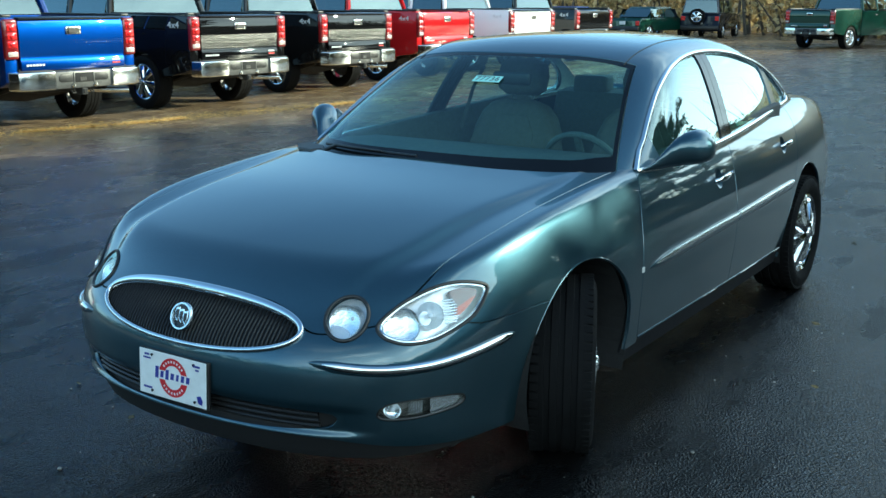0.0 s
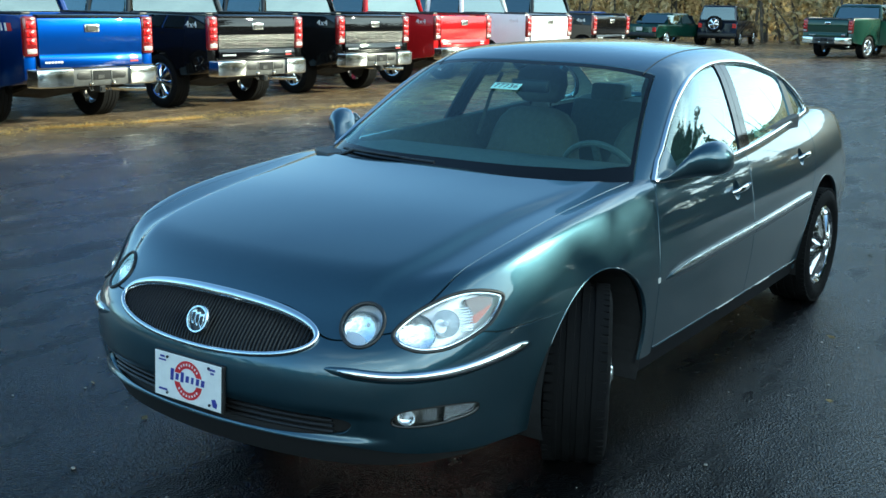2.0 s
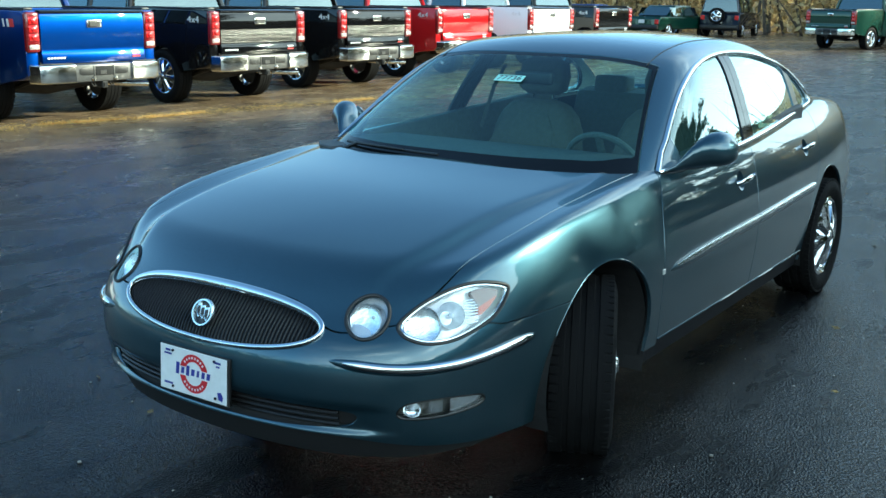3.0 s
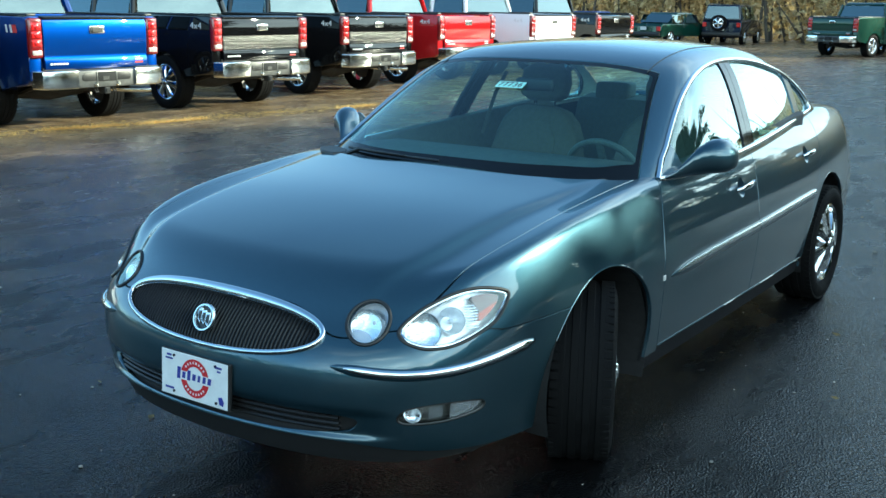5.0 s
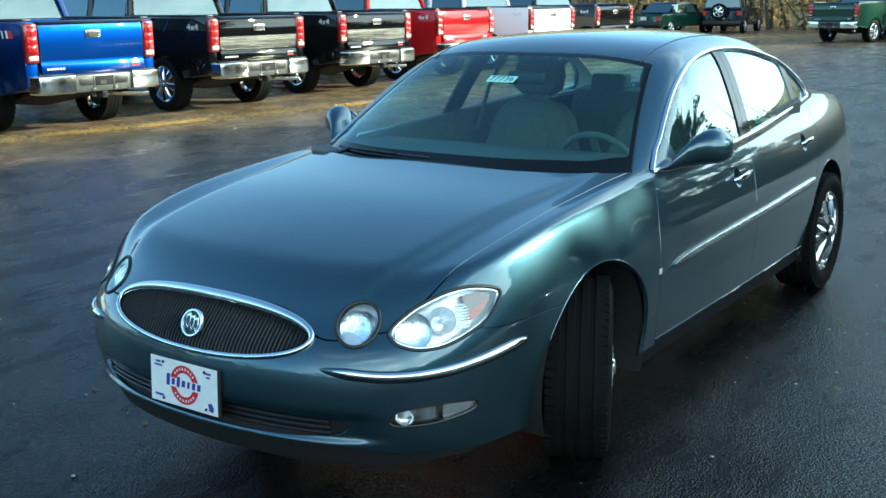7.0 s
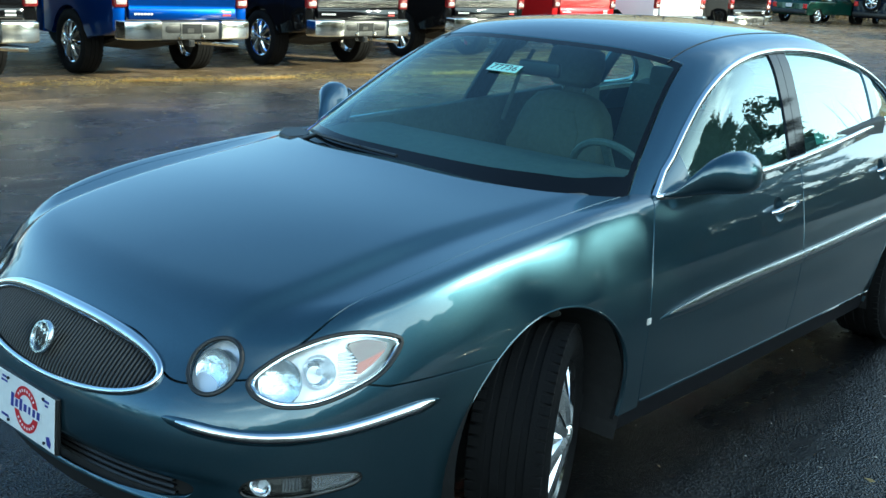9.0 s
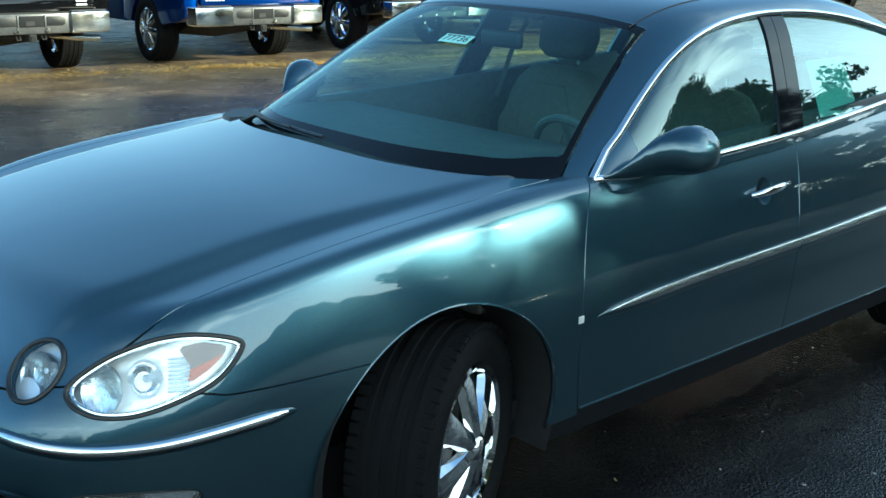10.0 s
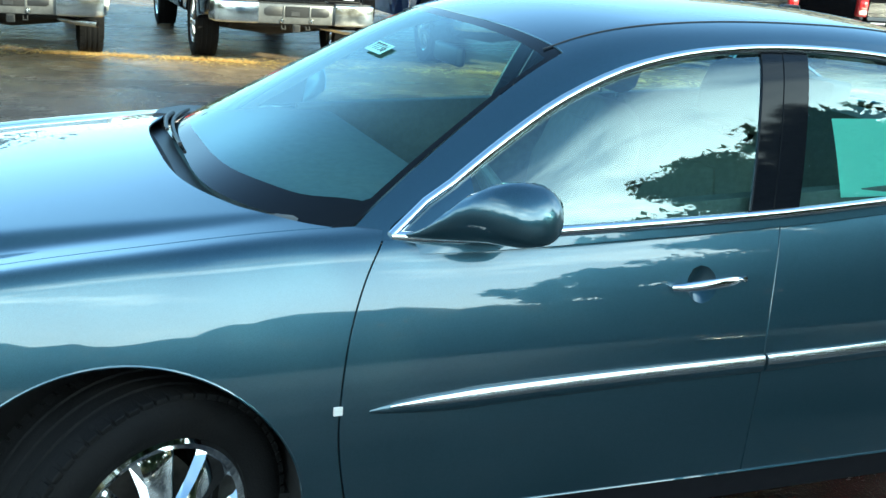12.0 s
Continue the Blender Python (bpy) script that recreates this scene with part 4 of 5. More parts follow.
def build_cowl():
    def z_at(x, a):
        return float(upper_z(x, a)) - .036
    bm = bmesh.new()
    rows = []
    for k in range(41):
        y = -.76 + 1.52 * k / 40
        c = float(cowl(abs(y)))
        rows.append([bm.verts.new((c + dx, y, z_at(c, abs(y)) + dz)) for dx, dz in ((-.03, -.004), (.02, .000), (.07, .004), (.10, -.02))])
    for a, b in zip(rows, rows[1:]):
        for j in range(3):
            bm.faces.new((a[j], a[j + 1], b[j + 1], b[j]))
    part("cowl_panel", bm, BLACK, sedan, "black plastic cowl panel", smooth=True)
    # wipers lie along the foot of the windshield
    def on_screen(y, up, h):
        c = float(cowl(abs(y))) + .022 + up
        z = .974 + .52 * (c - .075 - .72 * abs(y) ** 3.4)
        return Vector((c - h * .46, y, z + h * .88))
    for y0, y1, u0, u1 in ((.56, .0, .045, .035), (-.10, -.50, -.05, -.06)):
        w = thing("wiper")
        w.parent = sedan
        piv = on_screen(y0, -.02, .012)
        pts = [on_screen(y0 + (y1 - y0) * k / 10, u0 + (u1 - u0) * k / 10, .020 + .006 * math.sin(math.pi * k / 10)) for k in range(11)]
        part("wiper_arm", tube([piv] + pts[2:8], [.010, .009, .008, .007, .006, .006, .005], 8), BLACK, w, smooth=True)
        part("wiper_blade", tube([on_screen(y0 + (y1 - y0) * k / 12, u0 + .012 + (u1 - u0) * k / 12, .010) for k in range(13)], .0065, 6), BLACK, w, smooth=True)
        part("wiper_pivot", lathe([(0, -.02), (.014, -.018), (.018, .0), (.018, .02)], 16, None, facing(piv, (-.3, 0, 1))), BLACK, w, smooth=True)
    part("cowl_shield", prism([(.135, .56), (.165, .655), (.25, .735), (.33, .72), (.28, .60), (.20, .54)], .985, 1.010, "z", .008, 2), BLACK, sedan, "black cowl corner cover")


build_cowl()


def build_interior():
    part("dashboard", prism([(.14, .93), (.28, .995), (.55, 1.015), (.76, 1.005), (.83, .96), (.83, .60), (.2, .60)], -.70, .70, "y", .03, 3), DASH, sedan, "dark grey dashboard", smooth=True)
    part("cabin_floor", box((1.7, 0, .30), (3.1, 1.5, .06)), SHELL, sedan)
    part("parcel_shelf", box((2.95, 0, 1.03), (.45, 1.2, .03), .01), DASH, sedan)
    for y in (-.37, .37):
        s = thing("front_seat")
        s.parent = sedan
        bm = prism([(1.10, .50), (1.08, .58), (1.14, .63), (1.58, .58), (1.62, .50)], y - .26, y + .26, "y", .05, 4)
        part("cushion", bm, TAN, s, smooth=True)
        def shell_of(outline, thick, foot, lean):
            """A cushion cut to an outline in the yz plane, leaned back about its foot."""
            c = bmesh.new()
            prism([(y + u, w) for u, w in outline], -thick / 2, thick / 2, "x", thick * .32, 4, c)
            bmesh.ops.transform(c, matrix=Matrix.Translation((foot, 0, .58)) @ Matrix.Rotation(radians(lean), 4, "Y") @ Matrix.Translation((0, 0, -.58)), verts=c.verts)
            return c
        half = [(.235, .56), (.262, .66), (.262, .86), (.250, .98), (.215, 1.06), (.160, 1.115), (.10, 1.135)]
        part("seat_back", shell_of(half + [(-u, w) for u, w in half[::-1]], .15, 1.56, 13), TAN, s, smooth=True)
        half = [(.075, .70), (.13, .80), (.14, .96), (.09, 1.06)]
        part("back_insert", shell_of(half + [(-u, w) for u, w in half[::-1]], .02, 1.487, 13), TAN, s, smooth=True)
        half = [(.085, 1.165), (.135, 1.195), (.145, 1.27), (.130, 1.335), (.075, 1.365)]
        part("headrest", shell_of(half + [(-u, w) for u, w in half[::-1]], .105, 1.56, 12), TAN, s, smooth=True)
        for d in (-.06, .06):
            part("headrest_post", tube([(1.70, y + d, 1.13), (1.70, y + d, 1.22)], .007, 8), CHROME, s)
    s = thing("rear_seat")
    s.parent = sedan
    part("cushion", prism([(2.05, .48), (2.04, .62), (2.50, .58), (2.5, .48)], -.66, .66, "y", .05, 3), TAN, s, smooth=True)
    part("seat_back", prism([(2.42, .55), (2.62, 1.10), (2.74, 1.12), (2.66, .55)], -.66, .66, "y", .05, 3), TAN, s, smooth=True)
    for y in (-.42, .42):
        part("headrest", prism([(2.62, 1.10), (2.64, 1.20), (2.74, 1.20), (2.74, 1.10)], y - .12, y + .12, "y", .03, 3), TAN, s, smooth=True)
    w = thing("steering_wheel")
    w.parent = sedan
    m = pose(.95, -.37, .90, 0, 64, 0)
    b = tube([(.185 * math.cos(t), .185 * math.sin(t), 0) for t in np.linspace(0, 2 * math.pi, 40)[:-1]], .015, 8, closed=True)
    bmesh.ops.transform(b, matrix=m, verts=b.verts)
    part("steering_rim", b, STEER, w, smooth=True)
    for t in (math.pi / 2, -math.pi / 2, math.pi):
        b = tube([(.05 * math.cos(t), .05 * math.sin(t), .01), (.18 * math.cos(t), .18 * math.sin(t), 0)], .014, 8, flat=1.4)
        bmesh.ops.transform(b, matrix=m, verts=b.verts)
        part("steering_spoke", b, STEER, w, smooth=True)
    b = lathe([(0, -.03), (.05, -.025), (.07, .0), (.06, .03)], 24, None, m @ Matrix.Rotation(math.pi / 2, 4, "X"))
    part("steering_hub", b, STEER, w, smooth=True)
    b = box((.93, 0, 1.30), (.03, .20, .06), .02, 3)
    part("rear_view_mirror", b, BLACK, sedan, "black inside mirror", smooth=True)
    for y in (-.775, .775):
        part("door_lining", prism([(.66, .40), (.66, 1.015), (1.5, 1.055), (2.5, 1.11), (2.5, .40)], y - .025, y + .025, "y", .012, 2), DASH, sedan)
        part("belt_strap", tube([(1.62, y * .93, .95), (1.66, y * .86, 1.18), (1.70, y * .80, 1.30)], .012, 6, flat=.3), DASH, sedan)
    # sale label on the windshield and a sheet of paper in the rear side window
    p, n = lift(cabin_field, .715, .002, 1.306)
    e = (Matrix.Translation(p + n * .004) @ facing((0, 0, 0), n)) @ pose(0, 0, 0, 90, 0, 0)
    lab = thing("stock_label", label="pale green stock number label on the windshield", category="label")
    b = box((0, 0, 0), (.142, .052, .0008))
    bmesh.ops.transform(b, matrix=e, verts=b.verts)
    part("label_sheet", b, LABEL, lab)
    me = text_mesh("77736", .050, .0003, 1.0)
    me.transform(e @ Matrix.Translation((0, 0, .0012)))
    link("label_number", me, DARK_INK, lab, "dark printed number", smooth=False)
    sheet_b = bmesh.new()
    g = [[sheet_b.verts.new((u, -(along_y(cabin_field, u, v) - .014), v)) for v in np.linspace(1.05, 1.245, 5)] for u in np.linspace(1.74, 2.02, 5)]
    for i in range(4):
        for j in range(4):
            sheet_b.faces.new((g[i][j], g[i + 1][j], g[i + 1][j + 1], g[i][j + 1]))
    bmesh.ops.solidify(sheet_b, geom=sheet_b.faces, thickness=.001)
    part("window_sheet", sheet_b, PAPER, None, "pale mint paper sheet inside the rear side window", category="paper")


STEER = mat("grey_leather", (.10, .11, .105), .5, vary=.2, scale=60)
LABEL = mat("pale_green_label", (.45, .85, .75), .5)
PAPER = mat("mint_paper", (.42, .80, .68), .8, vary=.04, scale=20)
build_interior()
# unseen boxes added to stop far-side light from passing under the car
part("underbody_light_block", box((1.42, 0, .21), (3.9, 1.24, .20), .02), SHELL, sedan)
part("floor_light_block", box((1.36, 0, .25), (1.9, 1.2, .10), .02), SHELL, sedan)
part("antenna_fin", prism([(2.02, 1.44), (2.10, 1.50), (2.16, 1.50), (2.20, 1.44)], -.012, .012, "y", .005, 2), BLACK, sedan, "small black roof antenna")

# the sedan is drawn a touch small: stretch it, and what is fixed to it, to its true size
for o in scene.objects:
    if o.parent is None and (o.name.startswith("sedan") or o.name.startswith("dealer_plate") or o.name.startswith("stock_label") or o.name.startswith("window_sheet")):
        o.scale = (1.013, 1.02, 1.005)


# ---- ground ----
def lie(x, y):
    """Height of the lot: level, with the faintest swells."""
    return .006 * math.sin(x * .31 + y * .17) * min(1, max(0, (abs(x) + abs(y) - 8) / 6))


def asphalt():
    """Old asphalt: aggregate, damp and dry patches, dust near the trucks; sunlight there painted paler."""
    m = mat("wet_asphalt", (.022, .023, .026), .4, spec=.36)
    t = m.node_tree
    n, l = t.nodes, t.links
    b = n["Principled BSDF"]
    co = n.new("ShaderNodeTexCoord")

    def noise_node(scale, detail, rough=.6):
        q = n.new("ShaderNodeTexNoise")
        q.inputs["Scale"].default_value, q.inputs["Detail"].default_value, q.inputs["Roughness"].default_value = scale, detail, rough
        l.new(co.outputs["Object"], q.inputs["Vector"])
        return q.outputs["Fac"]

    def spread(src, a, b_, lo, hi):
        q = n.new("ShaderNodeMapRange")
        for k, v in zip(("From Min", "From Max", "To Min", "To Max"), (a, b_, lo, hi)):
            q.inputs[k].default_value = v
        l.new(src, q.inputs["Value"])
        return q.outputs["Result"]

    def blend(f, a, b_):
        q = n.new("ShaderNodeMix")
        q.data_type = "RGBA"
        for key, v in (("Factor", f), ("A", a), ("B", b_)):
            if isinstance(v, tuple):
                q.inputs[key].default_value = (*v, 1)
            else:
                l.new(v, q.inputs[key])
        return q.outputs["Result"]
    damp = noise_node(.42, 7, .68)
    patch = noise_node(1.9, 8, .7)
    grit = n.new("ShaderNodeTexVoronoi")
    grit.inputs["Scale"].default_value = 115
    l.new(co.outputs["Object"], grit.inputs["Vector"])
    drier = n.new("ShaderNodeMath")
    drier.operation = "MULTIPLY"
    sepw = n.new("ShaderNodeSeparateXYZ")
    l.new(co.outputs["Object"], sepw.inputs[0])
    stretch = n.new("ShaderNodeMapping")
    stretch.inputs["Rotation"].default_value = (0, 0, radians(38))
    stretch.inputs["Scale"].default_value = (.55, 1.5, 1)
    l.new(co.outputs["Object"], stretch.inputs["Vector"])
    pools = n.new("ShaderNodeTexNoise")
    pools.inputs["Scale"].default_value, pools.inputs["Detail"].default_value, pools.inputs["Roughness"].default_value = 1.3, 8, .62
    l.new(stretch.outputs["Vector"], pools.inputs["Vector"])
    both_damp = n.new("ShaderNodeMath")
    both_damp.operation = "MULTIPLY"
    l.new(spread(damp, .40, .52, .35, 1), both_damp.inputs[0])
    l.new(spread(pools.outputs["Fac"], .42, .54, .12, 1), both_damp.inputs[1])
    l.new(both_damp.outputs["Value"], drier.inputs[0])
    l.new(spread(sepw.outputs["Y"], -10, -5, 0, 1), drier.inputs[1])
    wet = drier.outputs["Value"]
    base = blend(spread(patch, .3, .7, 0, 1), (.0022, .0023, .0027), (.007, .007, .0078))
    chip = n.new("ShaderNodeSeparateColor")
    l.new(grit.outputs["Color"], chip.inputs["Color"])
    base = blend(spread(chip.outputs["Red"], .55, 1.0, 0, .4), base, (.018, .0175, .0175))
    # dry and dusty tones, lightened and warmed to carry the sunlight on them
    grey = blend(spread(patch, .3, .7, 0, 1), (.052, .043, .040), (.125, .098, .082))
    dry = blend(spread(patch, .35, .65, 0, 1), (.145, .100, .062), (.29, .205, .12))
    sep = n.new("ShaderNodeSeparateXYZ")
    l.new(co.outputs["Object"], sep.inputs[0])
    edge = n.new("ShaderNodeMath")
    edge.operation = "MULTIPLY_ADD"
    edge.inputs[1].default_value = 2.4
    l.new(patch, edge.inputs[0])
    far = n.new("ShaderNodeMath")
    far.operation = "MULTIPLY_ADD"
    far.inputs[1].default_value = 5.0
    l.new(noise_node(.26, 4), far.inputs[0])
    l.new(sep.outputs["Y"], far.inputs[2])
    l.new(far.outputs["Value"], edge.inputs[2])
    # paler with y: dry, dusty ground plus sunlight put into the colour
    dry_sunlit = spread(edge.outputs["Value"], 6.8, 9.8, 0, .9)
    base = blend(dry_sunlit, base, grey)
    dusty_sunlit = spread(edge.outputs["Value"], 10.8, 13.0, 0, .85)
    l.new(blend(dusty_sunlit, base, dry), b.inputs["Base Color"])
    r = n.new("ShaderNodeMath")
    r.operation = "ADD"
    l.new(spread(wet, 0, 1, .34, .10), r.inputs[0])
    l.new(spread(patch, .3, .7, -.05, .10), r.inputs[1])
    l.new(r.outputs["Value"], b.inputs["Roughness"])
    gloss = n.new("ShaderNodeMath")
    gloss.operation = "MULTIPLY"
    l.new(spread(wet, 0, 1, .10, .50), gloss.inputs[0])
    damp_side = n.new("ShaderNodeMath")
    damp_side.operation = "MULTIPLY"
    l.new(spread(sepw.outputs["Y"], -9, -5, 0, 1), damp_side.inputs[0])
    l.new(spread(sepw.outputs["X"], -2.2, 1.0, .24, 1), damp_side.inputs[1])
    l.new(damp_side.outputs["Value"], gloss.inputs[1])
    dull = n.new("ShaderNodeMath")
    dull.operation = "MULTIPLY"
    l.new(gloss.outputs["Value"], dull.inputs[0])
    l.new(spread(dry_sunlit, 0, .9, 1, .35), dull.inputs[1])
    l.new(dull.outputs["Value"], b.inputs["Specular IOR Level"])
    bp = n.new("ShaderNodeBump")
    bp.inputs["Strength"].default_value, bp.inputs["Distance"].default_value = .7, .005
    mixh = n.new("ShaderNodeMath")
    mixh.operation = "MULTIPLY_ADD"
    mixh.inputs[1].default_value = 1.1
    l.new(noise_node(5, 9, .72), mixh.inputs[0])
    l.new(grit.outputs["Distance"], mixh.inputs[2])
    l.new(mixh.outputs["Value"], bp.inputs["Height"])
    l.new(bp.outputs["Normal"], b.inputs["Normal"])
    return m


def build_ground():
    bm = bmesh.new()
    xs = [-3000, -600, -150, -60] + [x * 1.0 for x in range(-30, 61)] + [70, 90, 150, 600, 3000]
    ys = [-3000, -600, -150, -60] + [y * 1.0 for y in range(-30, 41)] + [50, 70, 150, 600, 3000]
    g = [[bm.verts.new((x, y, lie(x, y))) for y in ys] for x in xs]
    for i in range(len(xs) - 1):
        for j in range(len(ys) - 1):
            bm.faces.new((g[i][j], g[i + 1][j], g[i + 1][j + 1], g[i][j + 1]))
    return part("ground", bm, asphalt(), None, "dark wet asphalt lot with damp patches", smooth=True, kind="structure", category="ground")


build_ground()

# ---- pickup trucks ----
TAIL = mat("red_lens", (.50, .010, .012), .12, coat=1.0, vary=.45, scale=18)
TAIL_DEEP = mat("deep_red_lens", (.16, .006, .008), .15, coat=1.0)
CLEAR_TAIL = mat("white_lens", (.42, .36, .34), .12, coat=1.0, vary=.5, scale=40)
STEEL = mat("chassis_steel", (.02, .019, .018), .7, vary=.4, scale=12)
PAD = mat("step_pad", (.05, .05, .05), .6)
BUMPER = mat("bumper_chrome", (.84, .84, .80), .15, 1.0, rough_vary=.05, scale=6)
CAB_GLASS = glass_mat("truck_glass", (.16, .19, .20), .16)
GLOSS_CAP = mat("glossy_black_cap", (.012, .012, .013), .12, coat=.5)
SATIN = mat("satin_grey_metal", (.10, .10, .098), .42, .4, vary=.2, scale=20)
DECAL = mat("silver_decal", (.62, .63, .64), .35)
RED_DECAL = mat("red_decal", (.5, .03, .03), .4)


def cabin_block(lo, hi):
    """A tapered box between two rectangles (x half width, y0, y1, z)."""
    bm = bmesh.new()
    a = [bm.verts.new((s * lo[0], y, lo[3])) for s, y in ((-1, lo[1]), (1, lo[1]), (1, lo[2]), (-1, lo[2]))]
    b = [bm.verts.new((s * hi[0], y, hi[3])) for s, y in ((-1, hi[1]), (1, hi[1]), (1, hi[2]), (-1, hi[2]))]
    bm.faces.new(a[::-1])
    bm.faces.new(b)
    for i in range(4):
        bm.faces.new((a[i], a[(i + 1) % 4], b[(i + 1) % 4], b[i]))
    bmesh.ops.bevel(bm, geom=bm.edges[:], offset=.07, segments=3, profile=.5, affect="EDGES")
    return bm


def slab(corners, thick=.006):
    """A pane through four corners."""
    c = [Vector(p) for p in corners]
    n = (c[1] - c[0]).cross(c[3] - c[0]).normalized() * thick
    bm = bmesh.new()
    a = [bm.verts.new(p) for p in c]
    b = [bm.verts.new(p + n) for p in c]
    bm.faces.new(a[::-1])
    bm.faces.new(b)
    for i in range(4):
        bm.faces.new((a[i], a[(i + 1) % 4], b[(i + 1) % 4], b[i]))
    return bm


def pickup(m, paint, label, bed=1.85, decal="4x4", trim=None, lip=True, chrome_wheels=True):
    """A full-size pickup, tailgate at y = 0, nose towards +y."""
    trim = trim or BUMPER
    truck = thing("pickup_truck", m, label=label, category="truck", group="parked vehicles in the lot")
    axle, r, nose = 1.16, .47, bed + 4.0
    for s in (-1, 1):
        arc = [(axle + r * math.cos(t), .40 + r * math.sin(t)) for t in np.linspace(.15, math.pi - .15, 14)]
        side = [(.03, .62), (.03, 1.33), (.06, 1.385), (bed, 1.40), (bed, .50)] + arc + [(.50, .52), (.12, .56)]
        bm = prism(side, .80, .985, "x", .022, 2)
        if s < 0:
            bmesh.ops.scale(bm, vec=(-1, 1, 1), verts=bm.verts)
        part("bed_side", bm, paint, truck, smooth=True)
        lamp = thing("tail_lamp")
        lamp.parent = truck
        part("lamp_body", box((s * .888, .060, 1.13), (.188, .15, .48), .03, 3), TAIL_DEEP, lamp, "dark red lamp body", smooth=True)
        for k in (1.07, 1.17, 1.27):
            part("red_lens", box((s * .886, -.010, k), (.140, .03, .086), .02, 3), TAIL, lamp, smooth=True)
            part("lens_ring", lathe([(.0, -.012), (.026, -.010), (.036, -.004), (.040, .006)], 18, None, pose(s * .884, -.026, k)), TAIL, lamp, smooth=True)
        part("reverse_lens", box((s * .886, -.010, .955), (.140, .03, .062), .014, 2), CLEAR_TAIL, lamp, "dull clear reverse lens", smooth=True)
        part("rail_cap", box((s * .89, bed / 2 + .04, 1.405), (.13, bed - .04, .03), .012), BLACK, truck, smooth=True)
        # chrome bumper ends, wrapped round the corner
        bm = prism([(s * .44, -.20), (s * .78, -.19), (s * .91, -.13), (s * .955, .04), (s * .92, .05), (s * .87, -.06), (s * .44, -.10)], .515, .745, "z", .022, 3)
        part("bumper_end", bm, trim, truck, "chrome bumper end", smooth=True)
        part("step_pad", prism([(s * .45, -.185), (s * .77, -.175), (s * .88, -.115), (s * .85, -.06), (s * .45, -.09)], .746, .757, "z", .003, 1), PAD, truck)
        for y in (axle, nose - .95):
            spoke_wheel(truck, pose(s * .84, y, .40, 0, 0, 90 * s), .40, .255, .27, spokes=6, lugs=40)
        part("spring", tube([(s * .55, axle - .62, .52), (s * .55, axle, .36), (s * .55, axle + .65, .50)], .035, 6, flat=1.2), STEEL, truck)
        # lower cab and wing
        arc = [(nose - .95 + r * math.cos(t), .40 + r * math.sin(t)) for t in np.linspace(.15, math.pi - .15, 12)]
        body = [(bed + .03, .46), (bed + .03, 1.36), (bed + 2.35, 1.34), (nose - .2, 1.25), (nose, 1.10), (nose, .55)] + arc + [(nose - 1.5, .44)]
        bm = prism(body, .80, .985, "x", .03, 2)
        if s < 0:
            bmesh.ops.scale(bm, vec=(-1, 1, 1), verts=bm.verts)
        part("cab_side", bm, paint, truck, smooth=True)
        y0 = bed + .16
        for a, b in ((y0, y0 + .92), (y0 + 1.02, y0 + 2.0)):
            part("side_window", slab([(s * .962, a, 1.40), (s * .962, b, 1.40), (s * .830, b - .12 if b > y0 + 1.5 else b, 1.80), (s * .830, a + .06, 1.80)]), CAB_GLASS, truck, "dark side glass")
        part("door_handle", box((s * .99, bed + 1.0, 1.20), (.03, .16, .035), .012), BLACK, truck)
        part("wing_mirror", box((s * 1.10, bed + 2.05, 1.42), (.20, .09, .24), .03, 3), BLACK, truck, smooth=True)
        if decal == "":
            for k, (w, c) in enumerate(((.11, RED_DECAL), (.05, DECAL), (.04, DECAL))):
                part("decal_bar", prism([(.24 + k * .10, 1.19), (.24 + k * .10 + w * .8, 1.19), (.26 + k * .10 + w * .8, 1.285), (.26 + k * .10, 1.285)], *sorted((s * .985, s * .990)), "x"), c, truck)
        elif decal:
            me = text_mesh(decal, .13, .002, 1.35)
            me.transform(pose(s * .990, .36, 1.245, 90, 0, 90 * s))
            link("side_decal", me, DECAL, truck, "silver side lettering", smooth=False)
    gate = thing("tailgate")
    gate.parent = truck
    face = [(.07, .735), (-.012, .745), (-.018, .80), (-.010, .868), (.004, .892), (-.002, .93), (-.010, 1.10), (-.008, 1.25), (.006, 1.33), (.012, 1.352), (.07, 1.365)]
    part("gate_panel", prism(face, -.785, .785, "x", .012, 2), paint, gate, smooth=True)
    if lip:
        part("gate_cap", prism([(.085, 1.362), (-.015, 1.356), (-.022, 1.372), (.0, 1.388), (.085, 1.392)], -.78, .78, "x", .006, 2), GLOSS_CAP, gate, "glossy black tailgate cap", smooth=True)
    part("handle_bezel", box((0, -.014, 1.225), (.225, .025, .10), .014, 3), BUMPER, gate, "bright handle bezel", smooth=True)
    part("handle_grip", box((0, -.027, 1.220), (.165, .012, .060), .006, 2), BLACK, gate)
    for k in range(6):
        part("name_bar", box((-.70 + k * .045, -.017, .815), (.034, .006, .024), .002, 1), DECAL, gate)
    part("badge_bar", box((.64, -.016, .845), (.13, .006, .022), .002, 1), DECAL, gate)
    part("badge_bar", box((.64, -.018, .805), (.13, .006, .022), .002, 1), RED_DECAL if lip else DECAL, gate)
    # bumper middle with hitch and plate lamp; raised dark blocks stand for its shaded recesses
    mid = thing("bumper_middle")
    mid.parent = truck
    part("beam", box((0, -.115, .625), (.90, .11, .215), .018, 2), SATIN, mid, "grey satin bumper middle", smooth=True)
    part("plate_opening_shade", box((.0, -.172, .650), (.27, .014, .115), .02, 2), SHELL, mid, "near-black block for the shade of the plate opening", smooth=True)
    part("plate_bracket", box((-.02, -.180, .630), (.10, .008, .055), .006, 1), BLACK, mid)
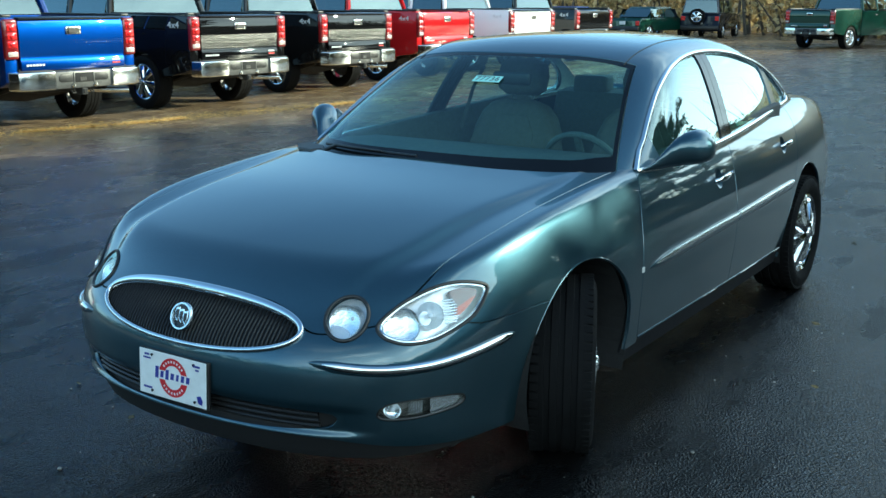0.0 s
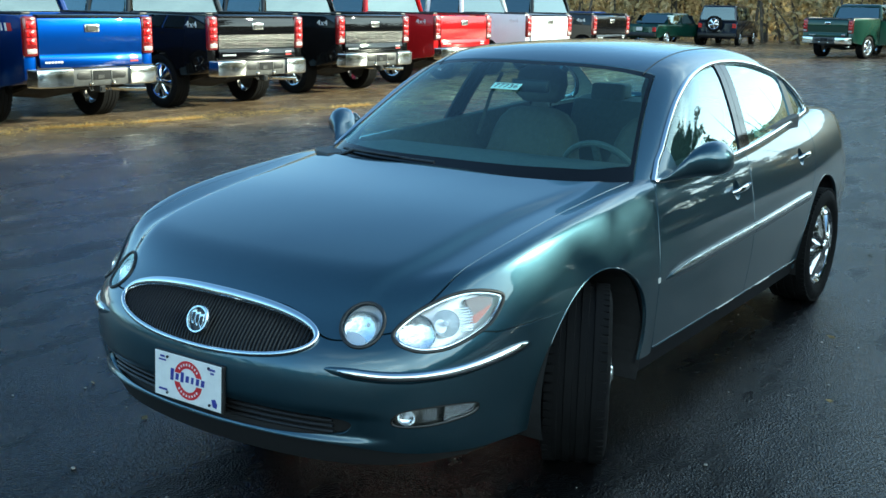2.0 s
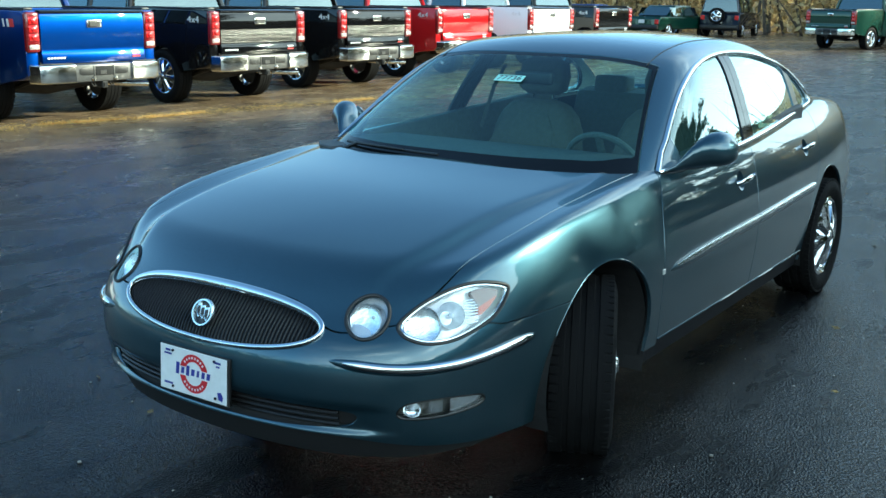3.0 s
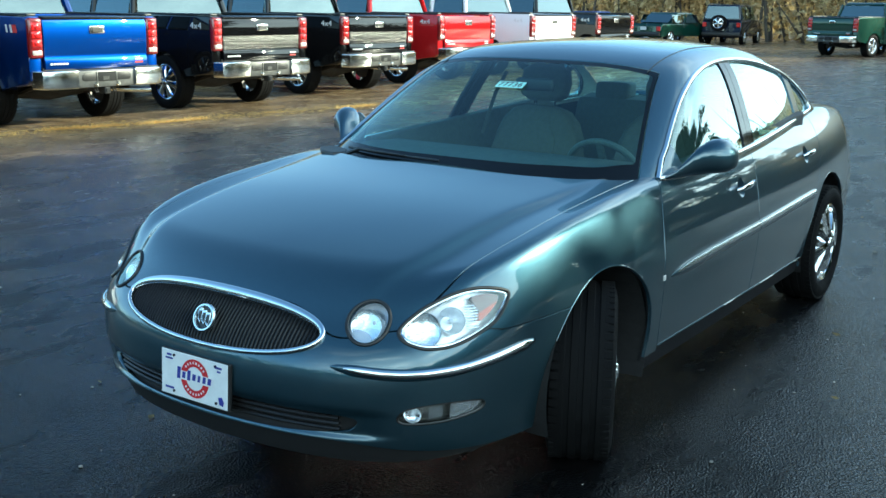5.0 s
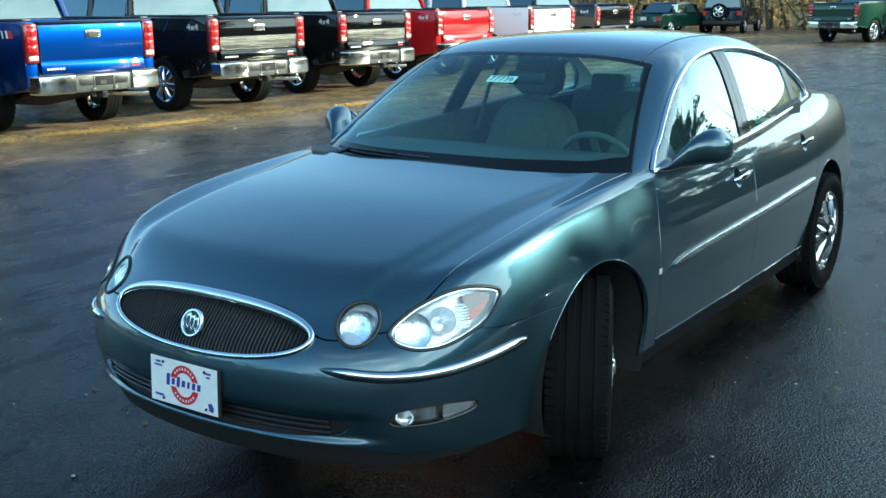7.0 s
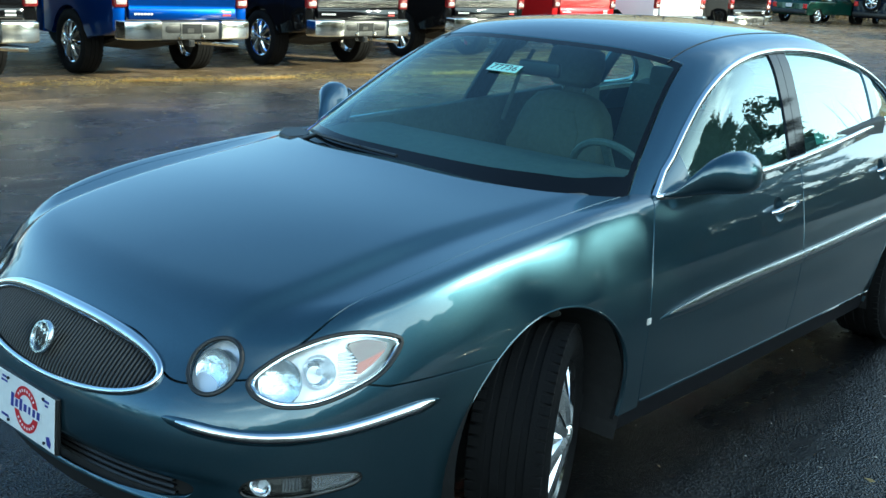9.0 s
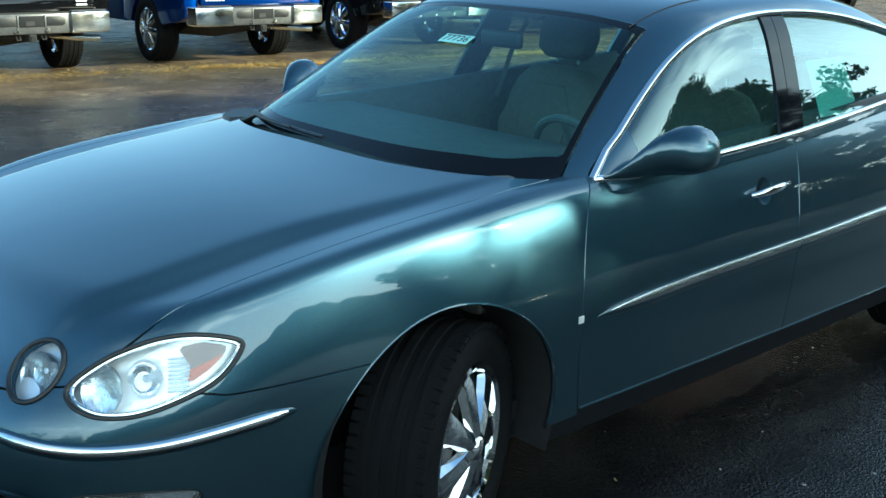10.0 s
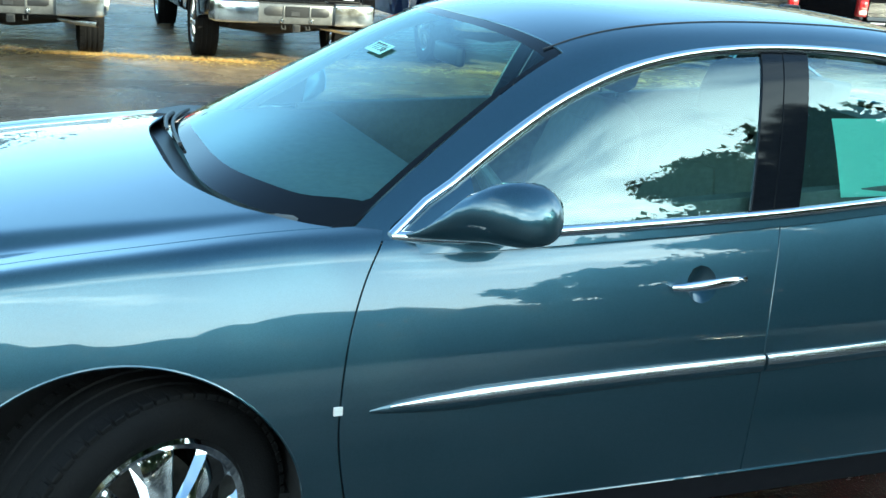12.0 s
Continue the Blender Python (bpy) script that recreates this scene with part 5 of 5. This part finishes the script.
    for s in (-1, 1):
        part("step_pocket_shade", prism([(s * .165, .60), (s * .165, .70), (s * .33, .70), (s * .375, .675), (s * .375, .62), (s * .34, .60)], -.176, -.160, "y", .006, 2), BLACK, mid, smooth=True)
        part("middle_rib", box((s * .15, -.172, .65), (.022, .016, .13), .006, 2), SATIN, mid, smooth=True)
        part("bolt", lathe([(0, -.02), (.02, -.018), (.028, 0)], 14, None, pose(s * .17, -.175, .555)), BUMPER, mid, smooth=True)
        part("chain_loop", tube([(s * .12, -.10, .50), (s * .12, -.14, .46), (s * .16, -.14, .46), (s * .16, -.10, .50)], .010, 6), STEEL, mid)
    part("hitch_receiver", box((0, -.10, .475), (.085, .16, .085), .008, 1), STEEL, truck)
    # near-black block for the shade inside the receiver's mouth
    part("hitch_mouth_shade", box((0, -.12, .475), (.052, .14, .052), .002, 1), SHELL, truck)
    part("tail_pipe", tube([(.45, .85, .45), (.50, .45, .44), (.66, .16, .435), (.86, .04, .43)], .036, 14), BUMPER, truck, "bright tail pipe", smooth=True)
    part("bed_floor", box((0, bed / 2, .74), (1.62, bed - .02, .06)), BLACK, truck)
    part("bed_wall", box((0, bed - .03, 1.08), (1.62, .05, .62), .01), paint, truck)
    part("frame_rail", box((0, nose / 2, .52), (.95, nose - .4, .14), .02), STEEL, truck)
    part("rear_axle", tube([(-.75, axle, .40), (0, axle, .40), (.75, axle, .40)], [.05, .13, .05], 12), STEEL, truck, smooth=True)
    part("spare_tyre", lathe([(.2, -.11), (.33, -.12), (.38, -.08), (.38, .08), (.33, .12), (.2, .11)], 32, None, pose(0, .62, .60, 90, 0, 0)), RUBBER, truck, "spare tyre under the bed", smooth=True)
    part("hood", box((0, nose - .95, 1.22), (1.66, 1.75, .22), .06, 3), paint, truck, smooth=True)
    part("nose_panel", box((0, nose - .06, .9), (1.75, .16, .62), .05, 3), trim, truck, smooth=True)
    part("cab_back", box((0, bed + .06, .96), (1.70, .05, .82)), paint, truck)
    # glasshouse: a paint frame of pillars and roof, with panes
    part("roof", cabin_block((.845, bed + .12, bed + 2.05, 1.80), (.74, bed + .30, bed + 1.85, 1.915)), paint, truck, smooth=True)
    for s in (-1, 1):
        for (y_lo, y_hi) in ((bed + .05, bed + .16), (bed + 1.08, bed + 1.14), (bed + 2.72, bed + 2.06)):
            part("pillar", tube([(s * .955, y_lo, 1.34), (s * .835, y_hi, 1.83)], .05, 8), paint, truck, smooth=True)
    part("rear_window", slab([(-.86, bed + .055, 1.40), (.86, bed + .055, 1.40), (.77, bed + .165, 1.79), (-.77, bed + .165, 1.79)], -.006), CAB_GLASS, truck, "dark rear glass")
    part("windshield", slab([(-.86, bed + 2.70, 1.38), (.86, bed + 2.70, 1.38), (.77, bed + 2.06, 1.82), (-.77, bed + 2.06, 1.82)]), CAB_GLASS, truck, "dark windshield")
    # solid near-black block for the dimness inside the cab
    part("cabin_dark", box((0, bed + 1.2, 1.15), (1.60, 2.2, .50), .05), SHELL, truck)
    for s in (-.40, .40):
        part("seat_back", box((s, bed + .95, 1.45), (.46, .14, .36), .05, 3), TAN, truck, smooth=True)
    return truck


BLUE = car_paint("blue_paint", (.0015, .018, .11), (.003, .036, .21), .75, .38)
BLACK_PAINT = car_paint("black_paint", (.003, .003, .0035), (.006, .006, .007), .0, .3)
RED_PAINT = car_paint("red_paint", (.30, .006, .010), (.48, .012, .016), .2, .3)
WHITE_PAINT = car_paint("white_paint", (.72, .74, .76), (.80, .82, .84), .0, .35)
GREEN_PAINT = car_paint("green_paint", (.004, .028, .020), (.008, .05, .035), .3, .35)
ROW = ((-.38, 9.2, 0, WHITE_PAINT, "white pickup truck with chrome bumper parked in the row"), (2.65, 9.3, 0, BLACK_PAINT, "black pickup truck with chrome bumper parked in the row"),
       (5.66, 9.37, 2, BLUE, "bright blue pickup truck with chrome bumper and red side decal"), (8.84, 9.46, 3, BLACK_PAINT, "black pickup truck with chrome bumper parked in the row"),
       (12.30, 9.85, 3.3, BLACK_PAINT, "black pickup truck with chrome bumper parked in the row"), (15.75, 10.15, 3.5, RED_PAINT, "red pickup truck with chrome bumper parked in the row"),
       (19.5, 10.15, 3.5, WHITE_PAINT, "white pickup truck parked in the row"), (23.3, 10.35, 3.5, BLACK_PAINT, "black pickup truck with chrome bumper parked in the row"))
for k, (x, y, turn, p, words) in enumerate(ROW):
    pickup(pose(x, y, lie(x, y), 0, 0, -turn), p, words, lip=k % 2 == 0 or k == 3, decal="" if k == 2 else "4x4").scale = (1.01, 1.02, 1.045)
pickup(pose(36.2, 8.1, 0, 0, 0, -106), GREEN_PAINT, "dark green older pickup truck at the far edge of the lot", decal=None)


# ---- vehicles at the far edge ----
def far_car(m, paint, label, length, height, belt_z, wide, cab, spare=False):
    """A closed car, its tail at y = 0."""
    car = thing("parked_car", m, label=label, category="car", group="parked vehicles in the lot")
    w = wide / 2
    for s in (-1, 1):
        r = .36
        pts = [(.0, .45), (.02, belt_z - .12), (.15, belt_z), (length * .72, belt_z - .02), (length - .1, belt_z - .22), (length, .55), (length - .05, .30)]
        for ax in (length - .9, .85):
            pts += [(ax + r * math.cos(t), .32 + r * math.sin(t)) for t in np.linspace(.1, math.pi - .1, 10)]
        pts += [(.1, .32)]
        bm = prism(pts, .0, w, "x", .05, 3)
        if s < 0:
            bmesh.ops.scale(bm, vec=(-1, 1, 1), verts=bm.verts)
        part("body_side", bm, paint, car, smooth=True)
        part("tail_lamp", box((s * (w - .13), .0, belt_z - .22), (.18, .06, .20), .02), TAIL, car, "red tail lamp")
        for ax in (.85, length - .9):
            spoke_wheel(car, pose(s * (w - .11), ax, .33, 0, 0, 90 * s), .33, .21, .2, spokes=5, lugs=30)
        n = 3 if height > 1.6 else 2
        a, b = cab[0] + .12, cab[1] - .35
        for k in range(n):
            y0, y1 = a + (b - a) * k / n + .04, a + (b - a) * (k + 1) / n - .04
            part("side_window", slab([(s * (w - .005), y0, belt_z + .03), (s * (w - .005), y1, belt_z + .03), (s * (w - .135), y1 - .05, height - .10), (s * (w - .135), y0 + .08, height - .10)]), CAB_GLASS, car)
    part("cabin", cabin_block((w - .03, cab[0], cab[1], belt_z - .06), (w - .16, cab[0] + (cab[2] if not spare else .12), cab[1] - .75, height)), paint, car, smooth=True)
    part("rear_window", slab([(-w + .12, cab[0] - .01, belt_z + .05), (w - .12, cab[0] - .01, belt_z + .05), (w - .22, cab[0] + (cab[2] if not spare else .12) * .85 - .02, height - .08), (-w + .22, cab[0] + (cab[2] if not spare else .12) * .85 - .02, height - .08)], -.02), CAB_GLASS, car)
    part("bumper", box((0, -.03, .48), (wide - .06, .14, .18), .04, 3), BLACK, car, smooth=True)
    part("plate_panel", box((0, -.07, .72), (.31, .01, .15), .01), WHITE_FAR, car)
    if spare:
        spoke_wheel(car, pose(-.10, -.14, .98, 0, 0, 0), .36, .23, .22, spokes=5, name="spare_wheel", lugs=30)
        for s in (-1, 1):
            part("roof_rail", tube([(s * (w - .24), cab[0] + .3, height + .04), (s * (w - .24), cab[1] - .9, height + .04)], .02, 6), BLACK, car)
    return car


WHITE_FAR = mat("pale_plate", (.6, .6, .6), .5)
NAVY_PAINT = car_paint("navy_paint", (.006, .010, .022), (.012, .02, .04), .3, .3)
far_car(pose(44.6, 15.3, 0, 0, 0, -84), NAVY_PAINT, "dark off-road car with a spare wheel on its back", 4.5, 1.80, 1.12, 1.82, (.05, 3.0, .3), True)
far_car(pose(41.5, 17.7, 0, 0, 0, -100), GREEN_PAINT, "dark green saloon at the far edge of the lot", 4.7, 1.42, .93, 1.75, (.75, 3.5, .75))
far_car(pose(43.0, 22.4, 0, 0, 0, -96), BLUE, "blue saloon at the far edge of the lot", 4.6, 1.42, .93, 1.75, (.75, 3.4, .75))


# ---- trees and scrub ----
def leaf_cloud(centres, radii, count, size, seed, squash=.75):
    """Many small leaves scattered in clumps, as one mesh's verts and faces."""
    g = np.random.default_rng(seed)
    c = np.repeat(np.array(centres), count, 0)
    rr = np.repeat(np.array(radii), count)
    d = g.normal(size=c.shape)
    d /= np.linalg.norm(d, axis=1, keepdims=True)
    p = c + d * (rr * g.uniform(.15, 1, len(c)) ** .6)[:, None] * np.array((1, 1, squash))
    a = g.normal(size=c.shape)
    a /= np.linalg.norm(a, axis=1, keepdims=True)
    b = np.cross(a, g.normal(size=c.shape))
    b /= np.linalg.norm(b, axis=1, keepdims=True)
    s = (size * g.uniform(.5, 1.3, len(c)))[:, None]
    v = np.stack([p - a * s, p + b * s * .55, p + a * s, p - b * s * .55], 1).reshape(-1, 3)
    f = np.arange(len(v)).reshape(-1, 4)
    return v, f


def leaf_material(name, lo, hi):
    m = mat(name, hi, .55)
    t = m.node_tree
    n, l = t.nodes, t.links
    ge = n.new("ShaderNodeNewGeometry")
    mx = n.new("ShaderNodeMix")
    mx.data_type = "RGBA"
    mx.inputs["A"].default_value, mx.inputs["B"].default_value = (*lo, 1), (*hi, 1)
    l.new(ge.outputs["Random Per Island"], mx.inputs["Factor"])
    l.new(mx.outputs["Result"], n["Principled BSDF"].inputs["Base Color"])
    # light passes through the blades
    tl = n.new("ShaderNodeBsdfTranslucent")
    ms = n.new("ShaderNodeMixShader")
    ms.inputs["Fac"].default_value = .4
    l.new(mx.outputs["Result"], tl.inputs["Color"])
    l.new(n["Principled BSDF"].outputs["BSDF"], ms.inputs[1])
    l.new(tl.outputs["BSDF"], ms.inputs[2])
    l.new(ms.outputs["Shader"], n["Material Output"].inputs["Surface"])
    return m


LEAF_DARK = leaf_material("dark_foliage", (.018, .030, .010), (.05, .075, .022))
LEAF_AUTUMN = leaf_material("autumn_foliage", (.05, .045, .016), (.15, .12, .04))
SCRUB = leaf_material("scrub_foliage", (.26, .20, .09), (.72, .56, .30))
BARK = mat("bark", (.09, .075, .06), .9, vary=.35, scale=10, bump=.6, bump_scale=40)


def tree(x, y, h, spread, seed, leaves=None, clumps=120, per=70, leaf=.11, low=.22, gap=None, label="tall tree with dark green foliage beside the lot"):
    g = random.Random(seed)
    t = thing("tree", pose(x, y, 0), label=label, category="tree", group="trees round the lot")
    bm = bmesh.new()
    lean = Vector((g.uniform(-.3, .3), g.uniform(-.3, .3), 0))
    trunk = [Vector((0, 0, -.1)) + lean * (k / 6) + Vector((0, 0, h * .82 * k / 6)) for k in range(7)]
    tube(trunk, [.026 * h * (1 - .13 * k) ** 1.2 for k in range(7)], 10, bm)
    tips = []
    for k in range(26):
        z = h * (low + (.86 - low) * k / 26)
        a = k * 2.4 + g.uniform(-.4, .4)
        reach = spread * (1 - ((z / h - .42) / .62) ** 2) * g.uniform(.65, 1.05)
        p0 = lean * (z / h) + Vector((0, 0, z))
        d = Vector((math.cos(a), math.sin(a), g.uniform(.15, .45)))
        path = [p0 + d * (max(reach, .4) * q) + Vector((0, 0, -.10 * reach * q * q + g.uniform(-.08, .08))) for q in (0, .3, .6, .85, 1)]
        tube(path, [.010 * h * .5 * (1 - .85 * q) for q in (0, .3, .6, .85, 1)], 6, bm)
        tips += path[2:]
        for q in (2, 3):
            e = path[q] + Vector((g.uniform(-1, 1), g.uniform(-1, 1), g.uniform(0, .8))) * reach * .3
            tube([path[q], (path[q] + e) / 2 + Vector((0, 0, .1)), e], [.02, .014, .006], 5, bm)
            tips.append(e)
    part("trunk", bm, BARK, t, smooth=True)
    cs = [g.choice(tips) + Vector((g.gauss(0, .3), g.gauss(0, .3), g.gauss(0, .25))) for _ in range(clumps)]
    v, f = leaf_cloud([tuple(c) for c in cs], [g.uniform(.35, .8) * spread / 4.5 for _ in cs], per, leaf, seed)
    if gap:
        # a thin place in the crown, through which the sun breaks
        way = np.array(sun_way)
        thin = np.random.default_rng(seed)
        for gx, gy, gz, gr, share in gap:
            q = v.reshape(-1, 4, 3).mean(1) + np.array((x - gx, y - gy, -gz))
            off = np.linalg.norm(q - (q @ way)[:, None] * way, axis=1)
            v = v.reshape(-1, 4, 3)[(off > gr) | (thin.random(len(off)) > share)].reshape(-1, 3)
        f = np.arange(len(v)).reshape(-1, 4)
    me = bpy.data.meshes.new("crown")
    me.from_pydata(v.tolist(), [], f.tolist())
    link("crown", me, leaves or LEAF_DARK, t, smooth=False)
    return t


SUN_GAPS = ((-.50, -.831, .868, .055, 1), (-.35, -.842, .894, .055, 1), (-.18, -.85, .909, .055, 1), (-.10, -.87, .76, .44, .40), (-.05, -.87, .72, .78, .66))
tree(12.4, -10.2, 9.6, 4.3, 3, clumps=520, per=100, leaf=.13, low=.12, gap=SUN_GAPS)
tree(19.6, -16.6, 12.2, 4.8, 23, clumps=420, per=90, leaf=.16, gap=SUN_GAPS)
tree(8.7, -11.2, 5.3, 2.7, 31, clumps=260, per=90, leaf=.12, low=.16, gap=SUN_GAPS, label="low spreading tree with dark green foliage beside the lot")
tree(21.5, -13.5, 10.0, 4.4, 5, clumps=200, per=80, leaf=.13)
tree(20.0, -10.6, 8.2, 3.6, 8, clumps=140, per=80, leaf=.14)
tree(62.0, -19.0, 10.0, 4.8, 11, LEAF_AUTUMN, clumps=120, per=70, leaf=.15, label="tree with thinning autumn leaves beside the lot")


def scrub_belt(name, pts, heights, count, per, size, material, seed, label, low=1.5):
    """Scrub and young trees along a line, too many to tell apart."""
    g = random.Random(seed)
    cs, rs = [], []
    sticks = bmesh.new()
    for k in range(count):
        u = g.random() * (len(pts) - 1)
        i = int(u)
        q = u - i
        x = pts[i][0] * (1 - q) + pts[i + 1][0] * q + g.gauss(0, 1.6)
        y = pts[i][1] * (1 - q) + pts[i + 1][1] * q + g.gauss(0, 1.6)
        hh = g.uniform(*heights) * (1 + .35 * math.sin(u * 9 + seed))
        z = hh * g.random() ** low
        cs.append((x, y, z))
        rs.append(g.uniform(.5, 1.3) * max(size, .24) * 6)
        if k % 4 == 0:
            top = Vector((x + g.gauss(0, .8), y + g.gauss(0, .8), hh * 1.1))
            tube([(x, y, 0), ((x + top.x) / 2 + g.gauss(0, .3), (y + top.y) / 2, hh * .55), top], [.09, .055, .012], 5, sticks)
    v, f = leaf_cloud(cs, rs, per, size, seed)
    me = bpy.data.meshes.new(name)
    me.from_pydata(v.tolist(), [], f.tolist())
    ob = link(name, me, material, None, label, smooth=False)
    tagged(ob, category="scrub", kind="stuff")
    part("bare_stems", sticks, BARK, None, "bare brown stems among the scrub", smooth=True, category="scrub", kind="stuff")


def build_hillside():
    """A brown wooded slope that closes the view beyond the scrub."""
    g = random.Random(31)
    bm = bmesh.new()
    rows = []
    for i in range(15):
        u = i / 14
        row = []
        for j in range(36):
            w = -24 + 3.2 * j
            x = 58 + 46 * u - .010 * (w - 14) ** 2
            z = -.3 + 19 * u ** .85 * (.8 + .2 * math.sin(w * .11 + 1)) + g.uniform(-.5, .5) * min(1, u * 4)
            row.append(bm.verts.new((x, w, z)))
        rows.append(row)
    for a, b in zip(rows, rows[1:]):
        for j in range(35):
            bm.faces.new((a[j], b[j], b[j + 1], a[j + 1]))
    part("hillside", bm, mat("leaf_litter_slope", (.30, .23, .13), .95, vary=.55, scale=.9, tint=(.10, .085, .045), bump=1.0, bump_scale=3), None, "brown slope of dry undergrowth behind the scrub", smooth=True, kind="structure", category="hillside")


build_hillside()


def build_ridge():
    """A far wooded ridge, the skyline beyond the road side of the lot."""
    bm = bmesh.new()
    rows = []
    for i in range(7):
        u = i / 6
        row = []
        for j in range(70):
            a = radians(-150 + 110 * j / 69)
            r = 120 + 60 * u
            top = 25 + 6 * math.sin(j * .17) + 3 * math.sin(j * .43 + 1) + 1.1 * math.sin(j * 1.7) + .7 * math.sin(j * 3.9)
            row.append(bm.verts.new((r * math.cos(a), r * math.sin(a), -.5 + top * math.sin(u * math.pi / 2))))
        rows.append(row)
    for a, b in zip(rows, rows[1:]):
        for j in range(69):
            bm.faces.new((a[j], b[j], b[j + 1], a[j + 1]))
    part("far_ridge", bm, mat("far_woods", (.05, .055, .03), .95, vary=.5, scale=.25, bump=1.0, bump_scale=1.2), None, "far wooded ridge in dull autumn green", smooth=True, kind="structure", category="ridge")


build_ridge()
scrub_belt("scrub", [(49, -14), (52, 2), (54, 16), (52, 34), (44, 52)], (2, 8), 1100, 70, .17, SCRUB, 2, "brown and olive scrub along the edge of the lot", .7)
scrub_belt("thicket", [(52, -13), (50, -24), (46, -34), (36, -46)], (3, 5), 620, 70, .20, LEAF_DARK, 9, "low thicket of dark bushes beyond the lot")
scrub_belt("woodland", [(60, -40), (30, -66), (0, -74), (-34, -66), (-62, -34)], (3, 8), 1000, 50, .5, LEAF_AUTUMN, 4, "distant belt of autumn woodland")
scrub_belt("woodland", [(-62, -30), (-70, 4), (-58, 40), (-28, 62)], (5, 12), 460, 46, .6, LEAF_DARK, 6, "distant belt of dark woodland")
scrub_belt("woodland", [(-28, 62), (4, 66), (30, 62), (46, 50)], (3, 7), 420, 46, .45, LEAF_AUTUMN, 7, "distant belt of autumn woodland")


# ---- dry grass along the seam in front of the trucks ----
def build_verge():
    g = np.random.default_rng(5)
    n = 9000
    u = g.random(n)
    x = -2 + 12.5 * u
    keep = (np.sin(x * 1.3) + np.sin(x * 3.7 + 1) * .8 + np.sin(x * 9.1) * .5 + g.normal(0, .35, n)) > .35
    x = x[keep]
    n = len(x)
    y = 9.36 - .15 * (x - 5.5) + g.normal(0, .035, n) + .07 * np.sin(x * 1.7)
    a = g.uniform(0, 2 * np.pi, n)
    h = g.uniform(.01, .05, n)
    w = .006
    lean = g.normal(0, .05, (n, 2))
    z = np.array([lie(0, q) for q in y])
    v = np.stack([np.stack([x - w * np.cos(a), y - w * np.sin(a), z], 1), np.stack([x + w * np.cos(a), y + w * np.sin(a), z], 1), np.stack([x + lean[:, 0], y + lean[:, 1], z + h], 1)], 1).reshape(-1, 3)
    me = bpy.data.meshes.new("dry_grass")
    me.from_pydata(v.tolist(), [], np.arange(len(v)).reshape(-1, 3).tolist())
    ob = link("dry_grass", me, leaf_material("dry_grass", (.55, .33, .09), (.85, .60, .25)), None, "dry yellow grass along a crack in the asphalt", smooth=False)
    tagged(ob, category="grass", kind="stuff")
    # straw and leaf litter lying flat beside it
    m = 2600
    x = -2 + 13.5 * g.random(m)
    y = 9.36 - .15 * (x - 5.5) + g.normal(0, .2, m)
    a = g.uniform(0, 2 * np.pi, m)
    s = g.uniform(.012, .05, m)
    z = np.array([lie(0, q) for q in y]) + g.uniform(.003, .012, m)
    c, q = np.cos(a), np.sin(a)
    v = np.stack([np.stack([x - c * s, y - q * s, z], 1), np.stack([x + q * s * .3, y - c * s * .3, z + .004], 1), np.stack([x + c * s, y + q * s, z], 1), np.stack([x - q * s * .3, y + c * s * .3, z + .004], 1)], 1).reshape(-1, 3)
    me = bpy.data.meshes.new("leaf_litter")
    me.from_pydata(v.tolist(), [], np.arange(len(v)).reshape(-1, 4).tolist())
    ob = link("leaf_litter", me, leaf_material("straw_litter", (.40, .27, .09), (.75, .58, .25)), None, "yellow leaf litter scattered on the asphalt", smooth=False)
    tagged(ob, category="leaves", kind="stuff")


build_verge()


def build_grit():
    """Loose pebbles and bits of leaf scattered over the asphalt."""
    g = random.Random(12)
    stones, leaves = bmesh.new(), bmesh.new()
    for k in range(420):
        x, y = g.uniform(-4.5, 6), g.uniform(-3.4, 8.5)
        r = g.uniform(.002, .0065) if k % 9 else g.uniform(.006, .011)
        m = Matrix.Translation((x, y, lie(x, y) + r * .4)) @ Matrix.Rotation(g.uniform(0, 6), 4, "Z") @ Matrix.Diagonal((r * g.uniform(.8, 1.5), r, r * .6, 1))
        bmesh.ops.create_icosphere(stones, subdivisions=1, radius=1, matrix=m)
    for k in range(90):
        x, y = g.uniform(-4.5, 7), g.uniform(-3.4, 8.8)
        r, a = g.uniform(.012, .03), g.uniform(0, 6.28)
        z = lie(x, y) + .003
        c, s = math.cos(a), math.sin(a)
        vs = [leaves.verts.new((x + u * c - w * s, y + u * s + w * c, z + h)) for u, w, h in ((-r, 0, .004), (-r * .2, r * .45, .0), (r, 0, .006), (-r * .1, -r * .45, .008))]
        leaves.faces.new(vs)
    part("pebbles", stones, mat("pale_pebble", (.30, .28, .25), .8, vary=.4, scale=40), None, "loose pale pebbles on the asphalt", category="gravel", kind="stuff")
    part("fallen_leaves", leaves, leaf_material("fallen_leaf", (.22, .13, .05), (.42, .30, .12)), None, "small dry leaves fallen on the asphalt", category="leaves", kind="stuff")


build_grit()
